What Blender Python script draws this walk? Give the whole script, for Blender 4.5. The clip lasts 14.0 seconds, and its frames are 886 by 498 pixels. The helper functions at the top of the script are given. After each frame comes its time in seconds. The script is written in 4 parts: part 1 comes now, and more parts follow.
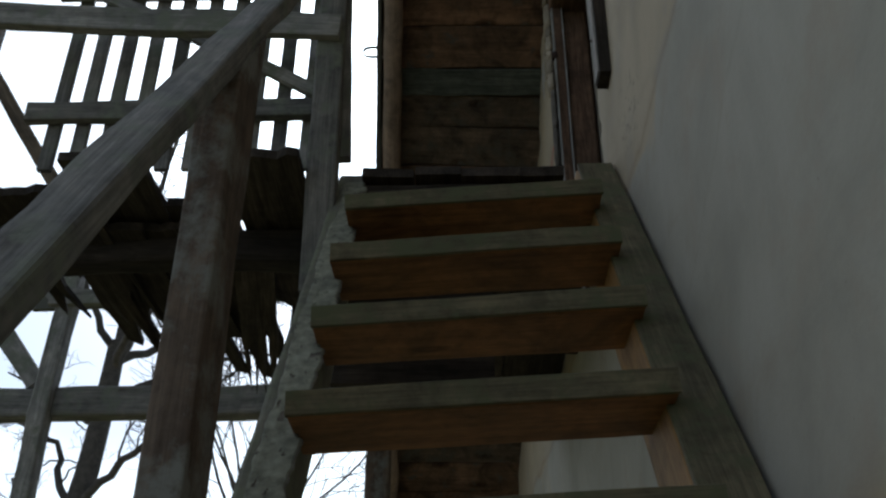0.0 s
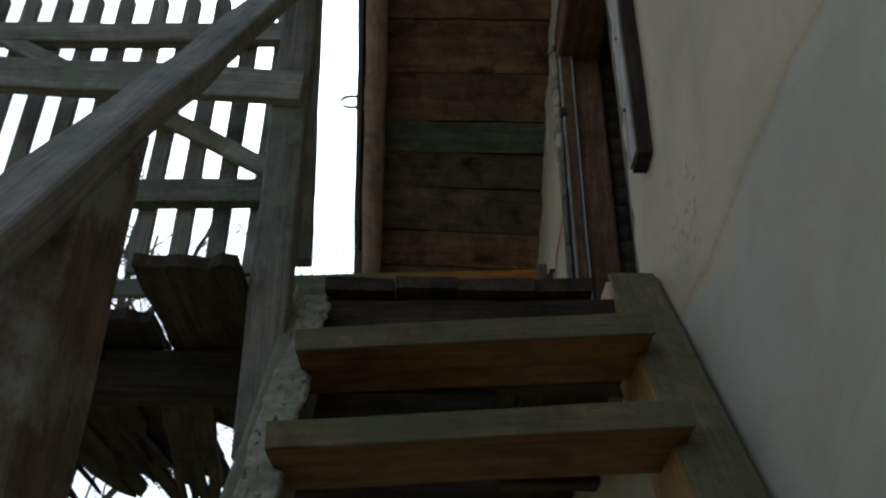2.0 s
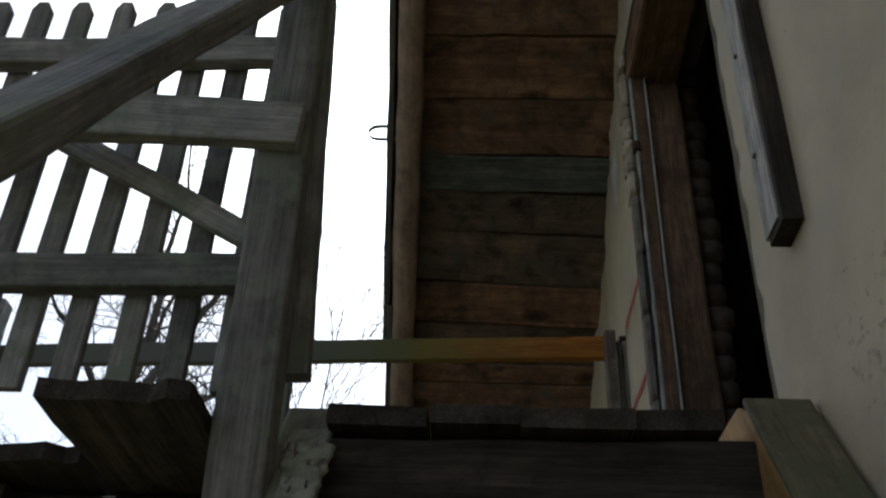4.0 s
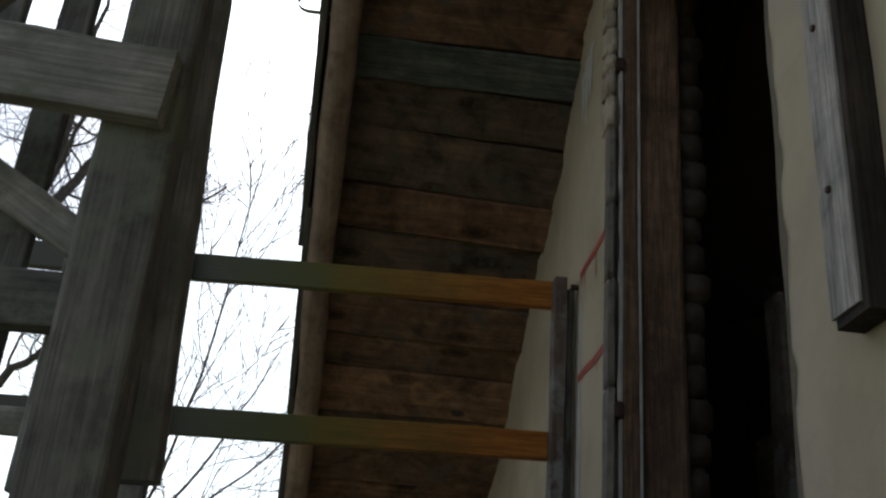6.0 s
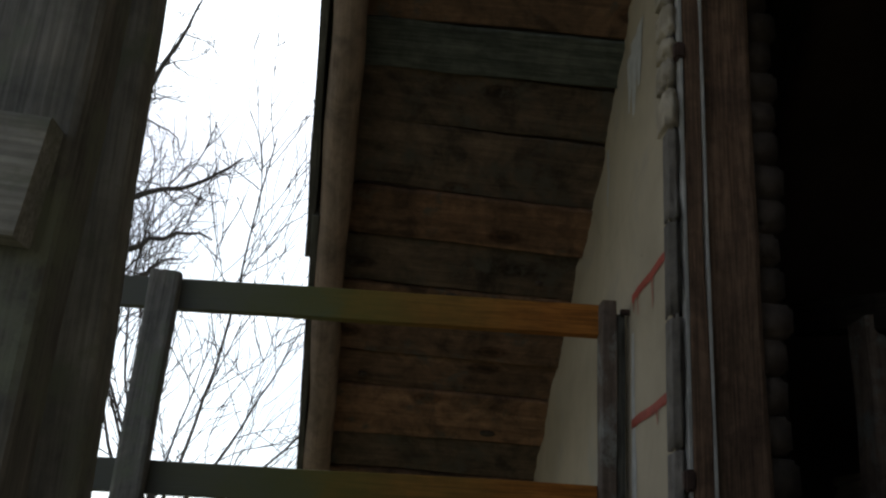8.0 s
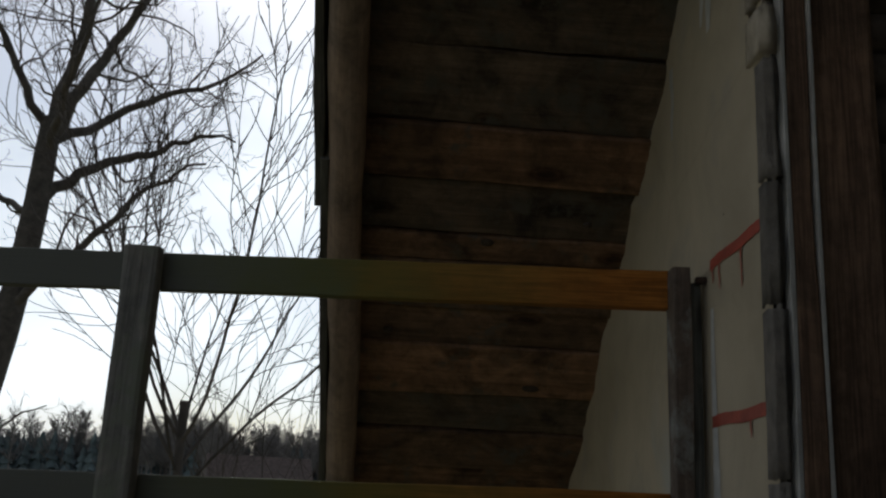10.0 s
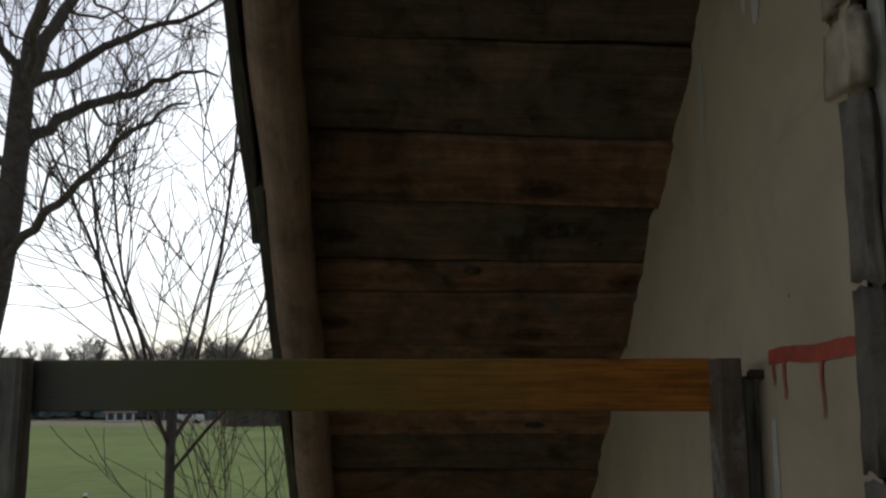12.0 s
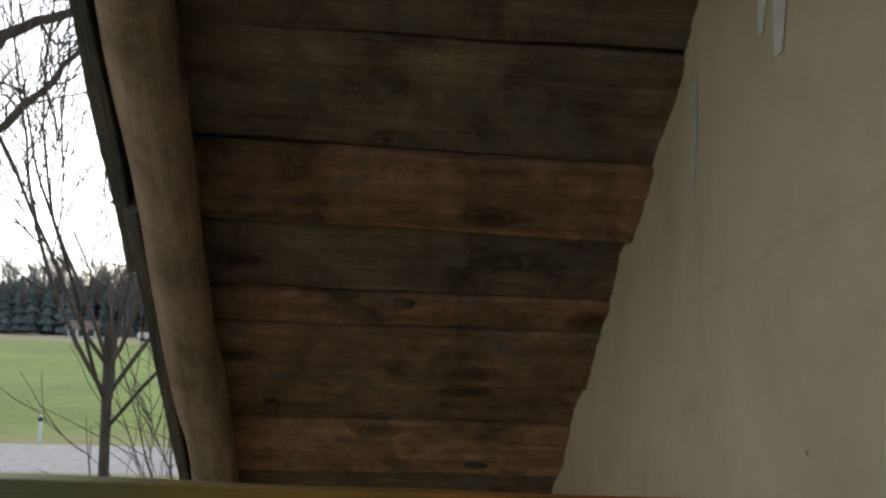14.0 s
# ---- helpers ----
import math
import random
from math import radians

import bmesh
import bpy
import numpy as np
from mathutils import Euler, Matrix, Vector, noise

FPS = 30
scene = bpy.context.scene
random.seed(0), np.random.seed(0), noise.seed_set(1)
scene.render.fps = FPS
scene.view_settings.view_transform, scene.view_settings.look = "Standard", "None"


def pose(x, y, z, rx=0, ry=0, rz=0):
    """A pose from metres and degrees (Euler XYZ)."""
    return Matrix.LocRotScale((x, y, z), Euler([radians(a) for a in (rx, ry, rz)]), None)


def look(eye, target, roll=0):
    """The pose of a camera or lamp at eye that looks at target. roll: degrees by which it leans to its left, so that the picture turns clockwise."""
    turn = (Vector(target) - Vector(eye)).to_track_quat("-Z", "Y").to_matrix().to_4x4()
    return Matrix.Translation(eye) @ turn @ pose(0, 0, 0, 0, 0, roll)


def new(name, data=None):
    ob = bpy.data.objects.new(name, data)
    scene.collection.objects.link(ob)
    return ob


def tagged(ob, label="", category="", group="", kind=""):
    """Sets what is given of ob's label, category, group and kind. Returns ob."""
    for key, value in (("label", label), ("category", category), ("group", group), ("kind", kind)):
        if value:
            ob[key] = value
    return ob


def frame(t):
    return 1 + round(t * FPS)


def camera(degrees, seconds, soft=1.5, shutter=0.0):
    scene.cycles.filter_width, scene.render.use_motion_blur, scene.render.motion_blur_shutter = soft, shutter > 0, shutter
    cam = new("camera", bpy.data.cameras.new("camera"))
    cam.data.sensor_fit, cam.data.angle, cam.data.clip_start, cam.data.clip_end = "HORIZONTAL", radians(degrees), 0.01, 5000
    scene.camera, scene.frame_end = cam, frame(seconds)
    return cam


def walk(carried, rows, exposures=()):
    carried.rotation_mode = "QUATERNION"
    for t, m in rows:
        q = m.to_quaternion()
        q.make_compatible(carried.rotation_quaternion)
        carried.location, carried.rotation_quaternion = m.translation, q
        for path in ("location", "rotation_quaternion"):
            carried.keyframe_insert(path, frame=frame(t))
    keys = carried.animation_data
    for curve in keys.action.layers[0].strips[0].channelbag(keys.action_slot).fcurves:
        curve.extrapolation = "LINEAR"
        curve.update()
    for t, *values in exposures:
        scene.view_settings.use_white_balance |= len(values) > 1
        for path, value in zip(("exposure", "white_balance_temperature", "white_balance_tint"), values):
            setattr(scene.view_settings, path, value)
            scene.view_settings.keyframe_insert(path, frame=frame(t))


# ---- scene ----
cam = camera(50.0, 14.0, soft=2.4)
PATH = [
    (0, (0.004, 0.000, 1.686), (-0.030, 1.723, 2.702), 0.3),
    (0.5, (0.029, 0.187, 1.739), (-0.022, 1.898, 2.774), 1.9),
    (1, (0.045, 0.348, 1.942), (-0.041, 2.073, 2.952), 1.4),
    (1.5, (-0.007, 0.434, 2.062), (-0.070, 2.186, 3.025), -1.0),
    (2, (-0.016, 0.478, 2.253), (-0.020, 2.169, 3.321), 0.6),
    (2.5, (-0.009, 0.638, 2.397), (-0.050, 2.277, 3.544), 3.2),
    (3, (-0.015, 0.756, 2.524), (-0.072, 2.407, 3.652), 2.3),
    (3.2, (-0.039, 0.809, 2.556), (-0.091, 2.456, 3.691), 1.2),
    (5.3, (-0.053, 1.214, 3.068), (-0.187, 2.923, 4.098), 4.9),
    (5.5, (-0.043, 1.253, 3.100), (-0.126, 2.970, 4.122), 4.0),
    (6, (-0.092, 1.306, 3.262), (-0.003, 3.135, 4.064), 4.9),
    (6.5, (-0.136, 1.399, 3.307), (-0.045, 3.219, 4.131), 6.6),
    (7, (-0.081, 1.528, 3.408), (-0.055, 3.355, 4.22), 6.5),
    (7.5, (-0.06, 1.583, 3.471), (-0.029, 3.425, 4.249), 6.1),
    (8, (-0.102, 1.628, 3.572), (-0.05, 3.492, 4.295), 4.3),
    (8.2, (-0.098, 1.697, 3.608), (-0.034, 3.585, 4.265), 4.9),
    (10.3, (-0.110, 2.034, 3.958), (-0.148, 3.973, 4.449), 1.7),
    (10.5, (-0.118, 2.070, 4.014), (-0.183, 3.995, 4.554), 0.3),
    (11, (-0.110, 2.210, 4.110), (-0.127, 4.162, 4.543), 0.1),
    (11.5, (-0.078, 2.367, 4.173), (-0.066, 4.329, 4.561), 0.3),
    (12, (-0.039, 2.458, 4.302), (-0.042, 4.434, 4.611), 0.0),
    (12.5, (-0.057, 2.541, 4.382), (-0.079, 4.515, 4.701), -0.5),
    (13, (-0.034, 2.650, 4.550), (0.043, 4.638, 4.758), 0.2),
    (13.5, (-0.060, 2.704, 4.534), (0.016, 4.689, 4.768), 1.3),
    (14, (0.039, 2.833, 4.569), (0.106, 4.826, 4.724), 1.7),
]
EXPOSURES = [(0.0, 0.25, 5850, 6), (1.0, 0.48, 5880, 6), (3.0, 0.45, 5950, 7), (6.5, 0.42, 6200, 8), (8.0, 0.25, 6200, 8), (10.5, -0.36, 6420, 9), (11.5, -0.18, 6600, 10), (12.5, 0.22, 6550, 10), (14.0, 1.15, 6600, 10)]
walk(cam, [(t, look(eye, target, roll)) for t, eye, target, roll in PATH], EXPOSURES)

# ---- world and sun ----
SUN_AZ, SUN_EL = radians(-9), radians(46)      # azimuth from +y towards +x
world = bpy.data.worlds.new("sky")
scene.world = world
world.use_nodes = True
wn, wl = world.node_tree.nodes, world.node_tree.links
wn.clear()
w_out = wn.new("ShaderNodeOutputWorld")
w_bg = wn.new("ShaderNodeBackground")
w_sky = wn.new("ShaderNodeTexSky")
w_sky.sky_type = "NISHITA"
w_sky.sun_disc = False
w_sky.sun_elevation, w_sky.sun_rotation = SUN_EL, SUN_AZ
w_sky.air_density, w_sky.dust_density = 1.0, 1.6
w_co = wn.new("ShaderNodeTexCoord")
w_map = wn.new("ShaderNodeMapping")
w_map.inputs["Scale"].default_value = (1.0, 1.0, 2.2)
w_noise = wn.new("ShaderNodeTexNoise")
w_noise.inputs["Scale"].default_value, w_noise.inputs["Detail"].default_value = 2.2, 5.0
w_ramp = wn.new("ShaderNodeValToRGB")
w_ramp.color_ramp.elements[0].position, w_ramp.color_ramp.elements[0].color = 0.40, (0.25, 0.25, 0.25, 1)
w_ramp.color_ramp.elements[1].position, w_ramp.color_ramp.elements[1].color = 0.62, (1, 1, 1, 1)
w_cloud = wn.new("ShaderNodeMix")
w_cloud.data_type = "RGBA"
w_grey = wn.new("ShaderNodeRGBToBW")
w_white = wn.new("ShaderNodeMix")
w_white.data_type, w_white.blend_type = "RGBA", "MULTIPLY"
w_white.inputs["Factor"].default_value = 1.0
w_white.inputs["B"].default_value = (1.58, 1.66, 1.74, 1)
wl.new(w_sky.outputs["Color"], w_grey.inputs["Color"])
wl.new(w_grey.outputs["Val"], w_white.inputs["A"])
wl.new(w_white.outputs["Result"], w_cloud.inputs["B"])
wl.new(w_co.outputs["Generated"], w_map.inputs["Vector"])
wl.new(w_map.outputs["Vector"], w_noise.inputs["Vector"])
wl.new(w_noise.outputs["Fac"], w_ramp.inputs["Fac"])
wl.new(w_ramp.outputs["Color"], w_cloud.inputs["Factor"])
wl.new(w_sky.outputs["Color"], w_cloud.inputs["A"])
wl.new(w_cloud.outputs["Result"], w_bg.inputs["Color"])
wl.new(w_bg.outputs["Background"], w_out.inputs["Surface"])
w_bg.inputs["Strength"].default_value = 0.1

sun = new("sun", bpy.data.lights.new("sun", "SUN"))
sun.data.energy, sun.data.angle, sun.data.color = 0.6, radians(16), (1.0, 0.97, 0.93)
sun.matrix_world = look((0, 0, 0), (-math.sin(SUN_AZ) * math.cos(SUN_EL), -math.cos(SUN_AZ) * math.cos(SUN_EL), -math.sin(SUN_EL)))


# ---- materials ----
def node_mat(name):
    m = bpy.data.materials.new(name)
    m.use_nodes = True
    n, l = m.node_tree.nodes, m.node_tree.links
    b = n["Principled BSDF"]
    return m, n, l, b


def ramp(n, stops):
    r = n.new("ShaderNodeValToRGB")
    e = r.color_ramp.elements
    while len(e) < len(stops):
        e.new(0.5)
    for el, (p, c) in zip(e, stops):
        el.position, el.color = p, (*c, 1)
    return r


def noise_tex(n, l, vec, scale, detail=4.0, rough=0.55, distort=0.0):
    t = n.new("ShaderNodeTexNoise")
    t.inputs["Scale"].default_value, t.inputs["Detail"].default_value = scale, detail
    t.inputs["Roughness"].default_value, t.inputs["Distortion"].default_value = rough, distort
    l.new(vec, t.inputs["Vector"])
    return t


def mix(n, l, fac, a, b, mode="MIX"):
    m = n.new("ShaderNodeMix")
    m.data_type, m.blend_type = "RGBA", mode
    for key, v in (("Factor", fac), ("A", a), ("B", b)):
        if isinstance(v, (int, float)):
            m.inputs[key].default_value = v
        elif isinstance(v, tuple):
            m.inputs[key].default_value = (*v, 1)
        else:
            l.new(v, m.inputs[key])
    return m.outputs["Result"]


def bumps(n, l, b, height, strength, dist):
    u = n.new("ShaderNodeBump")
    u.inputs["Strength"].default_value, u.inputs["Distance"].default_value = strength, dist
    l.new(height, u.inputs["Height"])
    l.new(u.outputs["Normal"], b.inputs["Normal"])


def wood(name, dark, light, rough=0.8, big_knots=False, moss=None, moss_amount=0.0, vary=0.35, stains=0.5, relief=0.6, fibres=0.6, mottle=0.3):
    """Weathered timber whose grain runs along the piece's local x."""
    m, n, l, b = node_mat(name)
    co, info = n.new("ShaderNodeTexCoord"), n.new("ShaderNodeObjectInfo")
    shift = n.new("ShaderNodeVectorMath")
    shift.operation = "MULTIPLY_ADD"
    l.new(info.outputs["Random"], shift.inputs[0])
    shift.inputs[1].default_value = (37.0, 19.0, 11.0)
    l.new(co.outputs["Object"], shift.inputs[2])
    stretch = n.new("ShaderNodeMapping")
    stretch.inputs["Scale"].default_value = (0.55, 7.0, 7.0)
    l.new(shift.outputs[0], stretch.inputs["Vector"])
    grain = noise_tex(n, l, stretch.outputs[0], 4.0, 7.0, 0.62, 0.6)
    fine = n.new("ShaderNodeMapping")
    fine.inputs["Scale"].default_value = (3.0, 90.0, 90.0)
    l.new(shift.outputs[0], fine.inputs["Vector"])
    fibre = noise_tex(n, l, fine.outputs[0], 2.5, 4.0, 0.6)
    blotch = noise_tex(n, l, shift.outputs[0], 4.0, 7.0, 0.68, 0.9)
    knots = n.new("ShaderNodeTexVoronoi")
    knots.inputs["Scale"].default_value = 1.0
    kmap = n.new("ShaderNodeMapping")
    kmap.inputs["Scale"].default_value = (2.0, 5.0, 5.0)
    if big_knots:
        knots.voronoi_dimensions = "2D"
        kmap.inputs["Scale"].default_value = (1.7, 4.2, 1.0)
    l.new(shift.outputs[0], kmap.inputs["Vector"])
    l.new(kmap.outputs[0], knots.inputs["Vector"])
    kr = ramp(n, [(0.035, (0.12, 0.09, 0.07)), (0.06, (0.5, 0.42, 0.36)), (0.075, (0.3, 0.25, 0.2)), (0.12, (1, 1, 1))])
    l.new(knots.outputs["Distance"], kr.inputs["Fac"])
    base = ramp(n, [(0.3, dark), (0.55, tuple((a + c) / 2 for a, c in zip(dark, light))), (0.75, light)])
    l.new(grain.outputs["Fac"], base.inputs["Fac"])
    fr = ramp(n, [(0.40, (0.5, 0.5, 0.5)), (0.52, (1.0, 1.0, 1.0)), (0.62, (1.3, 1.3, 1.3))])
    l.new(fibre.outputs["Fac"], fr.inputs["Fac"])
    c = mix(n, l, fibres, base.outputs["Color"], fr.outputs["Color"], "MULTIPLY")
    sr = ramp(n, [(0.36, (0.38, 0.37, 0.37)), (0.47, (0.8, 0.78, 0.76)), (0.6, (1.2, 1.12, 1.06))])
    l.new(blotch.outputs["Fac"], sr.inputs["Fac"])
    c = mix(n, l, stains, c, sr.outputs["Color"], "MULTIPLY")
    patch = noise_tex(n, l, shift.outputs[0], 17.0, 6.0, 0.7, 0.5)
    pm = ramp(n, [(0.36, (0.55, 0.53, 0.52)), (0.5, (0.95, 0.94, 0.93)), (0.66, (1.28, 1.22, 1.16))])
    l.new(patch.outputs["Fac"], pm.inputs["Fac"])
    c = mix(n, l, mottle, c, pm.outputs["Color"], "MULTIPLY")
    c = mix(n, l, 0.8, c, kr.outputs["Color"], "MULTIPLY")
    vr = ramp(n, [(0.0, (1 - vary,) * 3), (1.0, (1 + vary,) * 3)])
    l.new(info.outputs["Random"], vr.inputs["Fac"])
    c = mix(n, l, 1.0, c, vr.outputs["Color"], "MULTIPLY")
    if moss:
        mo = noise_tex(n, l, shift.outputs[0], 9.0, 6.0, 0.7)
        mr = ramp(n, [(0.62 - moss_amount * 0.4, (0, 0, 0)), (0.72 - moss_amount * 0.3, (1, 1, 1))])
        l.new(mo.outputs["Fac"], mr.inputs["Fac"])
        c = mix(n, l, mr.outputs["Color"], c, moss)
    l.new(c, b.inputs["Base Color"])
    b.inputs["Roughness"].default_value = rough
    b.inputs["Specular IOR Level"].default_value = 0.25
    h = mix(n, l, 0.5, grain.outputs["Color"], fibre.outputs["Color"])
    bumps(n, l, b, h, relief, 0.004)
    return m


WOOD_GREY = wood("grey weathered wood", (0.165, 0.16, 0.15), (0.39, 0.38, 0.36), moss=(0.19, 0.20, 0.155), moss_amount=0.3, fibres=0.45, relief=0.7, mottle=0.5)
WOOD_PALE_GREY = wood("pale grey weathered wood", (0.20, 0.195, 0.155), (0.33, 0.325, 0.262), moss=(0.20, 0.205, 0.14), moss_amount=0.4, fibres=0.25, stains=0.5, mottle=0.5)
WOOD_POST = wood("brown weathered post", (0.095, 0.068, 0.052), (0.215, 0.170, 0.138), moss=(0.23, 0.225, 0.205), moss_amount=0.36, mottle=0.6, fibres=0.3)
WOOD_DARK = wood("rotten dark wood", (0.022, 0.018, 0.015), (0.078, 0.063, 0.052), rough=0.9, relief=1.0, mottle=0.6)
WOOD_PALE = wood("pale split wood", (0.14, 0.105, 0.07), (0.33, 0.26, 0.18))
WOOD_TREAD = wood("orange softwood tread", (0.15, 0.07, 0.028), (0.36, 0.18, 0.07), rough=0.7, vary=0.12, stains=0.7, fibres=0.35, mottle=0.55)
WOOD_FRESH = wood("fresh yellow softwood", (0.25, 0.14, 0.05), (0.47, 0.28, 0.11), rough=0.7, vary=0.05, stains=0.45, fibres=0.3, mottle=0.4)
WOOD_MOSSY = wood("green mossy softwood", (0.105, 0.092, 0.058), (0.215, 0.185, 0.115), moss=(0.112, 0.114, 0.062), moss_amount=0.4, vary=0.1, mottle=0.6, fibres=0.4)
WOOD_PLANK = wood("brown roof board", (0.108, 0.068, 0.044), (0.255, 0.162, 0.103), vary=0.12, mottle=0.7, stains=0.9, moss=(0.09, 0.085, 0.072), moss_amount=0.16, fibres=0.22, big_knots=True)
WOOD_PLANK_WARM = wood("orange brown roof board", (0.122, 0.072, 0.044), (0.305, 0.185, 0.112), vary=0.12, mottle=0.75, stains=0.95, moss=(0.10, 0.085, 0.065), moss_amount=0.12, fibres=0.25, big_knots=True)
WOOD_PLANK_DARK = wood("grey stained roof board", (0.080, 0.060, 0.044), (0.180, 0.134, 0.096), vary=0.10, mottle=0.7, stains=0.9, moss=(0.088, 0.078, 0.062), moss_amount=0.3, fibres=0.3, big_knots=True)
WOOD_RAFTER = wood("grey brown rafter", (0.24, 0.175, 0.132), (0.38, 0.285, 0.22), vary=0.0, fibres=0.2, stains=0.55, mottle=0.5)
WOOD_VERGE = wood("dark grey verge wood", (0.07, 0.068, 0.06), (0.17, 0.165, 0.145), vary=0.1)
WOOD_FRAME = wood("reddish brown door timber", (0.12, 0.072, 0.046), (0.30, 0.185, 0.118), vary=0.1, mottle=0.6)
WOOD_WHITE = wood("flaking white paint on wood", (0.22, 0.205, 0.19), (0.55, 0.52, 0.48), vary=0.1, stains=0.8)


def rail_wood():
    """Bare orange wood at one end, algae green further out, grey where the rain reaches it."""
    m = wood("algae stained rail", (0.27, 0.095, 0.014), (0.48, 0.19, 0.034), vary=0.0, stains=0.3)
    n, l = m.node_tree.nodes, m.node_tree.links
    b = n["Principled BSDF"]
    src = b.inputs["Base Color"].links[0].from_socket
    co = n.new("ShaderNodeTexCoord")
    sep = n.new("ShaderNodeSeparateXYZ")
    l.new(co.outputs["Object"], sep.inputs[0])
    wob = noise_tex(n, l, co.outputs["Object"], 5.0, 5.0, 0.65)
    add = n.new("ShaderNodeMath")
    add.operation = "MULTIPLY_ADD"
    l.new(wob.outputs["Fac"], add.inputs[0])
    add.inputs[1].default_value = 0.45
    l.new(sep.outputs["X"], add.inputs[2])
    r1 = ramp(n, [(0.0, (0, 0, 0)), (1.0, (1, 1, 1))])
    mr = n.new("ShaderNodeMapRange")
    mr.inputs["From Min"].default_value, mr.inputs["From Max"].default_value = 0.35, 1.0
    l.new(add.outputs[0], mr.inputs["Value"])
    l.new(mr.outputs[0], r1.inputs["Fac"])
    mr2 = n.new("ShaderNodeMapRange")
    mr2.inputs["From Min"].default_value, mr2.inputs["From Max"].default_value = 0.85, 1.35
    l.new(add.outputs[0], mr2.inputs["Value"])
    c = mix(n, l, r1.outputs["Color"], src, (0.12, 0.125, 0.03))
    c = mix(n, l, mr2.outputs[0], c, (0.125, 0.125, 0.11))
    l.new(c, b.inputs["Base Color"])
    return m


WOOD_RAIL = rail_wood()


def plaster(name, base, dirt, warm):
    m, n, l, b = node_mat(name)
    co = n.new("ShaderNodeTexCoord")
    v = co.outputs["Object"]
    big = noise_tex(n, l, v, 0.9, 4.0, 0.55, 0.8)
    mid = noise_tex(n, l, v, 5.0, 6.0, 0.6, 0.3)
    fine = noise_tex(n, l, v, 70.0, 4.0, 0.6)
    r = ramp(n, [(0.47, base), (0.53, warm)])
    sep = n.new("ShaderNodeSeparateXYZ")
    l.new(v, sep.inputs[0])
    wobble = noise_tex(n, l, v, 1.6, 5.0, 0.6, 0.6)
    level = n.new("ShaderNodeMath")             # height over the joint of the two coats
    level.operation = "MULTIPLY_ADD"
    l.new(wobble.outputs["Fac"], level.inputs[0])
    level.inputs[1].default_value = 0.22
    l.new(sep.outputs["Z"], level.inputs[2])
    high = n.new("ShaderNodeMapRange")
    high.inputs["From Min"].default_value, high.inputs["From Max"].default_value = 3.27, 3.40
    high.inputs["To Min"].default_value, high.inputs["To Max"].default_value = -0.10, 0.14
    l.new(level.outputs[0], high.inputs["Value"])
    tide = n.new("ShaderNodeMath")
    l.new(big.outputs["Fac"], tide.inputs[0])
    l.new(high.outputs[0], tide.inputs[1])
    l.new(tide.outputs[0], r.inputs["Fac"])
    off = n.new("ShaderNodeMath")
    off.operation = "SUBTRACT"
    l.new(level.outputs[0], off.inputs[0])
    off.inputs[1].default_value = 3.325
    gap = n.new("ShaderNodeMath")
    gap.operation = "ABSOLUTE"
    l.new(off.outputs[0], gap.inputs[0])
    seam = ramp(n, [(0.0, (0.62, 0.52, 0.42)), (0.008, (0.86, 0.80, 0.73)), (0.03, (1, 1, 1))])
    l.new(gap.outputs[0], seam.inputs["Fac"])
    streak = n.new("ShaderNodeMapping")
    streak.inputs["Scale"].default_value = (5.0, 5.0, 1.2)
    l.new(v, streak.inputs["Vector"])
    st = noise_tex(n, l, streak.outputs[0], 1.0, 5.0, 0.6)
    sr = ramp(n, [(0.3, (0.8, 0.77, 0.72)), (0.6, (1, 1, 1))])
    l.new(st.outputs["Fac"], sr.inputs["Fac"])
    c = mix(n, l, 0.3, r.outputs["Color"], sr.outputs["Color"], "MULTIPLY")
    c = mix(n, l, 0.55, c, seam.outputs["Color"], "MULTIPLY")
    away = n.new("ShaderNodeVectorMath")        # mould specks beside the stair head
    away.operation = "DISTANCE"
    l.new(v, away.inputs[0])
    away.inputs[1].default_value = (0.485, 2.10, 3.36)
    close = n.new("ShaderNodeMapRange")
    close.inputs["From Min"].default_value, close.inputs["From Max"].default_value = 0.30, 0.05
    close.inputs["To Min"].default_value, close.inputs["To Max"].default_value = 0.0, 0.16
    l.new(away.outputs["Value"], close.inputs["Value"])
    specks = noise_tex(n, l, v, 38.0, 5.0, 0.7, 0.6)
    mould = n.new("ShaderNodeMath")
    l.new(specks.outputs["Fac"], mould.inputs[0])
    l.new(close.outputs[0], mould.inputs[1])
    mo = ramp(n, [(0.70, (0, 0, 0)), (0.80, (0.75, 0.75, 0.75))])
    l.new(mould.outputs[0], mo.inputs["Fac"])
    c = mix(n, l, mo.outputs["Color"], c, (0.13, 0.115, 0.085))
    cloudy = noise_tex(n, l, v, 2.3, 6.0, 0.62, 0.4)
    yr = ramp(n, [(0.35, (0.80, 0.79, 0.77)), (0.5, (0.97, 0.96, 0.95)), (0.66, (1.08, 1.08, 1.08))])
    l.new(cloudy.outputs["Fac"], yr.inputs["Fac"])
    c = mix(n, l, 0.8, c, yr.outputs["Color"], "MULTIPLY")
    dr = ramp(n, [(0.34, (0.7, 0.7, 0.7)), (0.47, (0, 0, 0))])
    l.new(mid.outputs["Fac"], dr.inputs["Fac"])
    c = mix(n, l, dr.outputs["Color"], c, dirt)
    spots = n.new("ShaderNodeTexVoronoi")
    spots.inputs["Scale"].default_value = 7.0
    l.new(v, spots.inputs["Vector"])
    pr = ramp(n, [(0.012, (1, 1, 1)), (0.03, (0, 0, 0))])
    l.new(spots.outputs["Distance"], pr.inputs["Fac"])
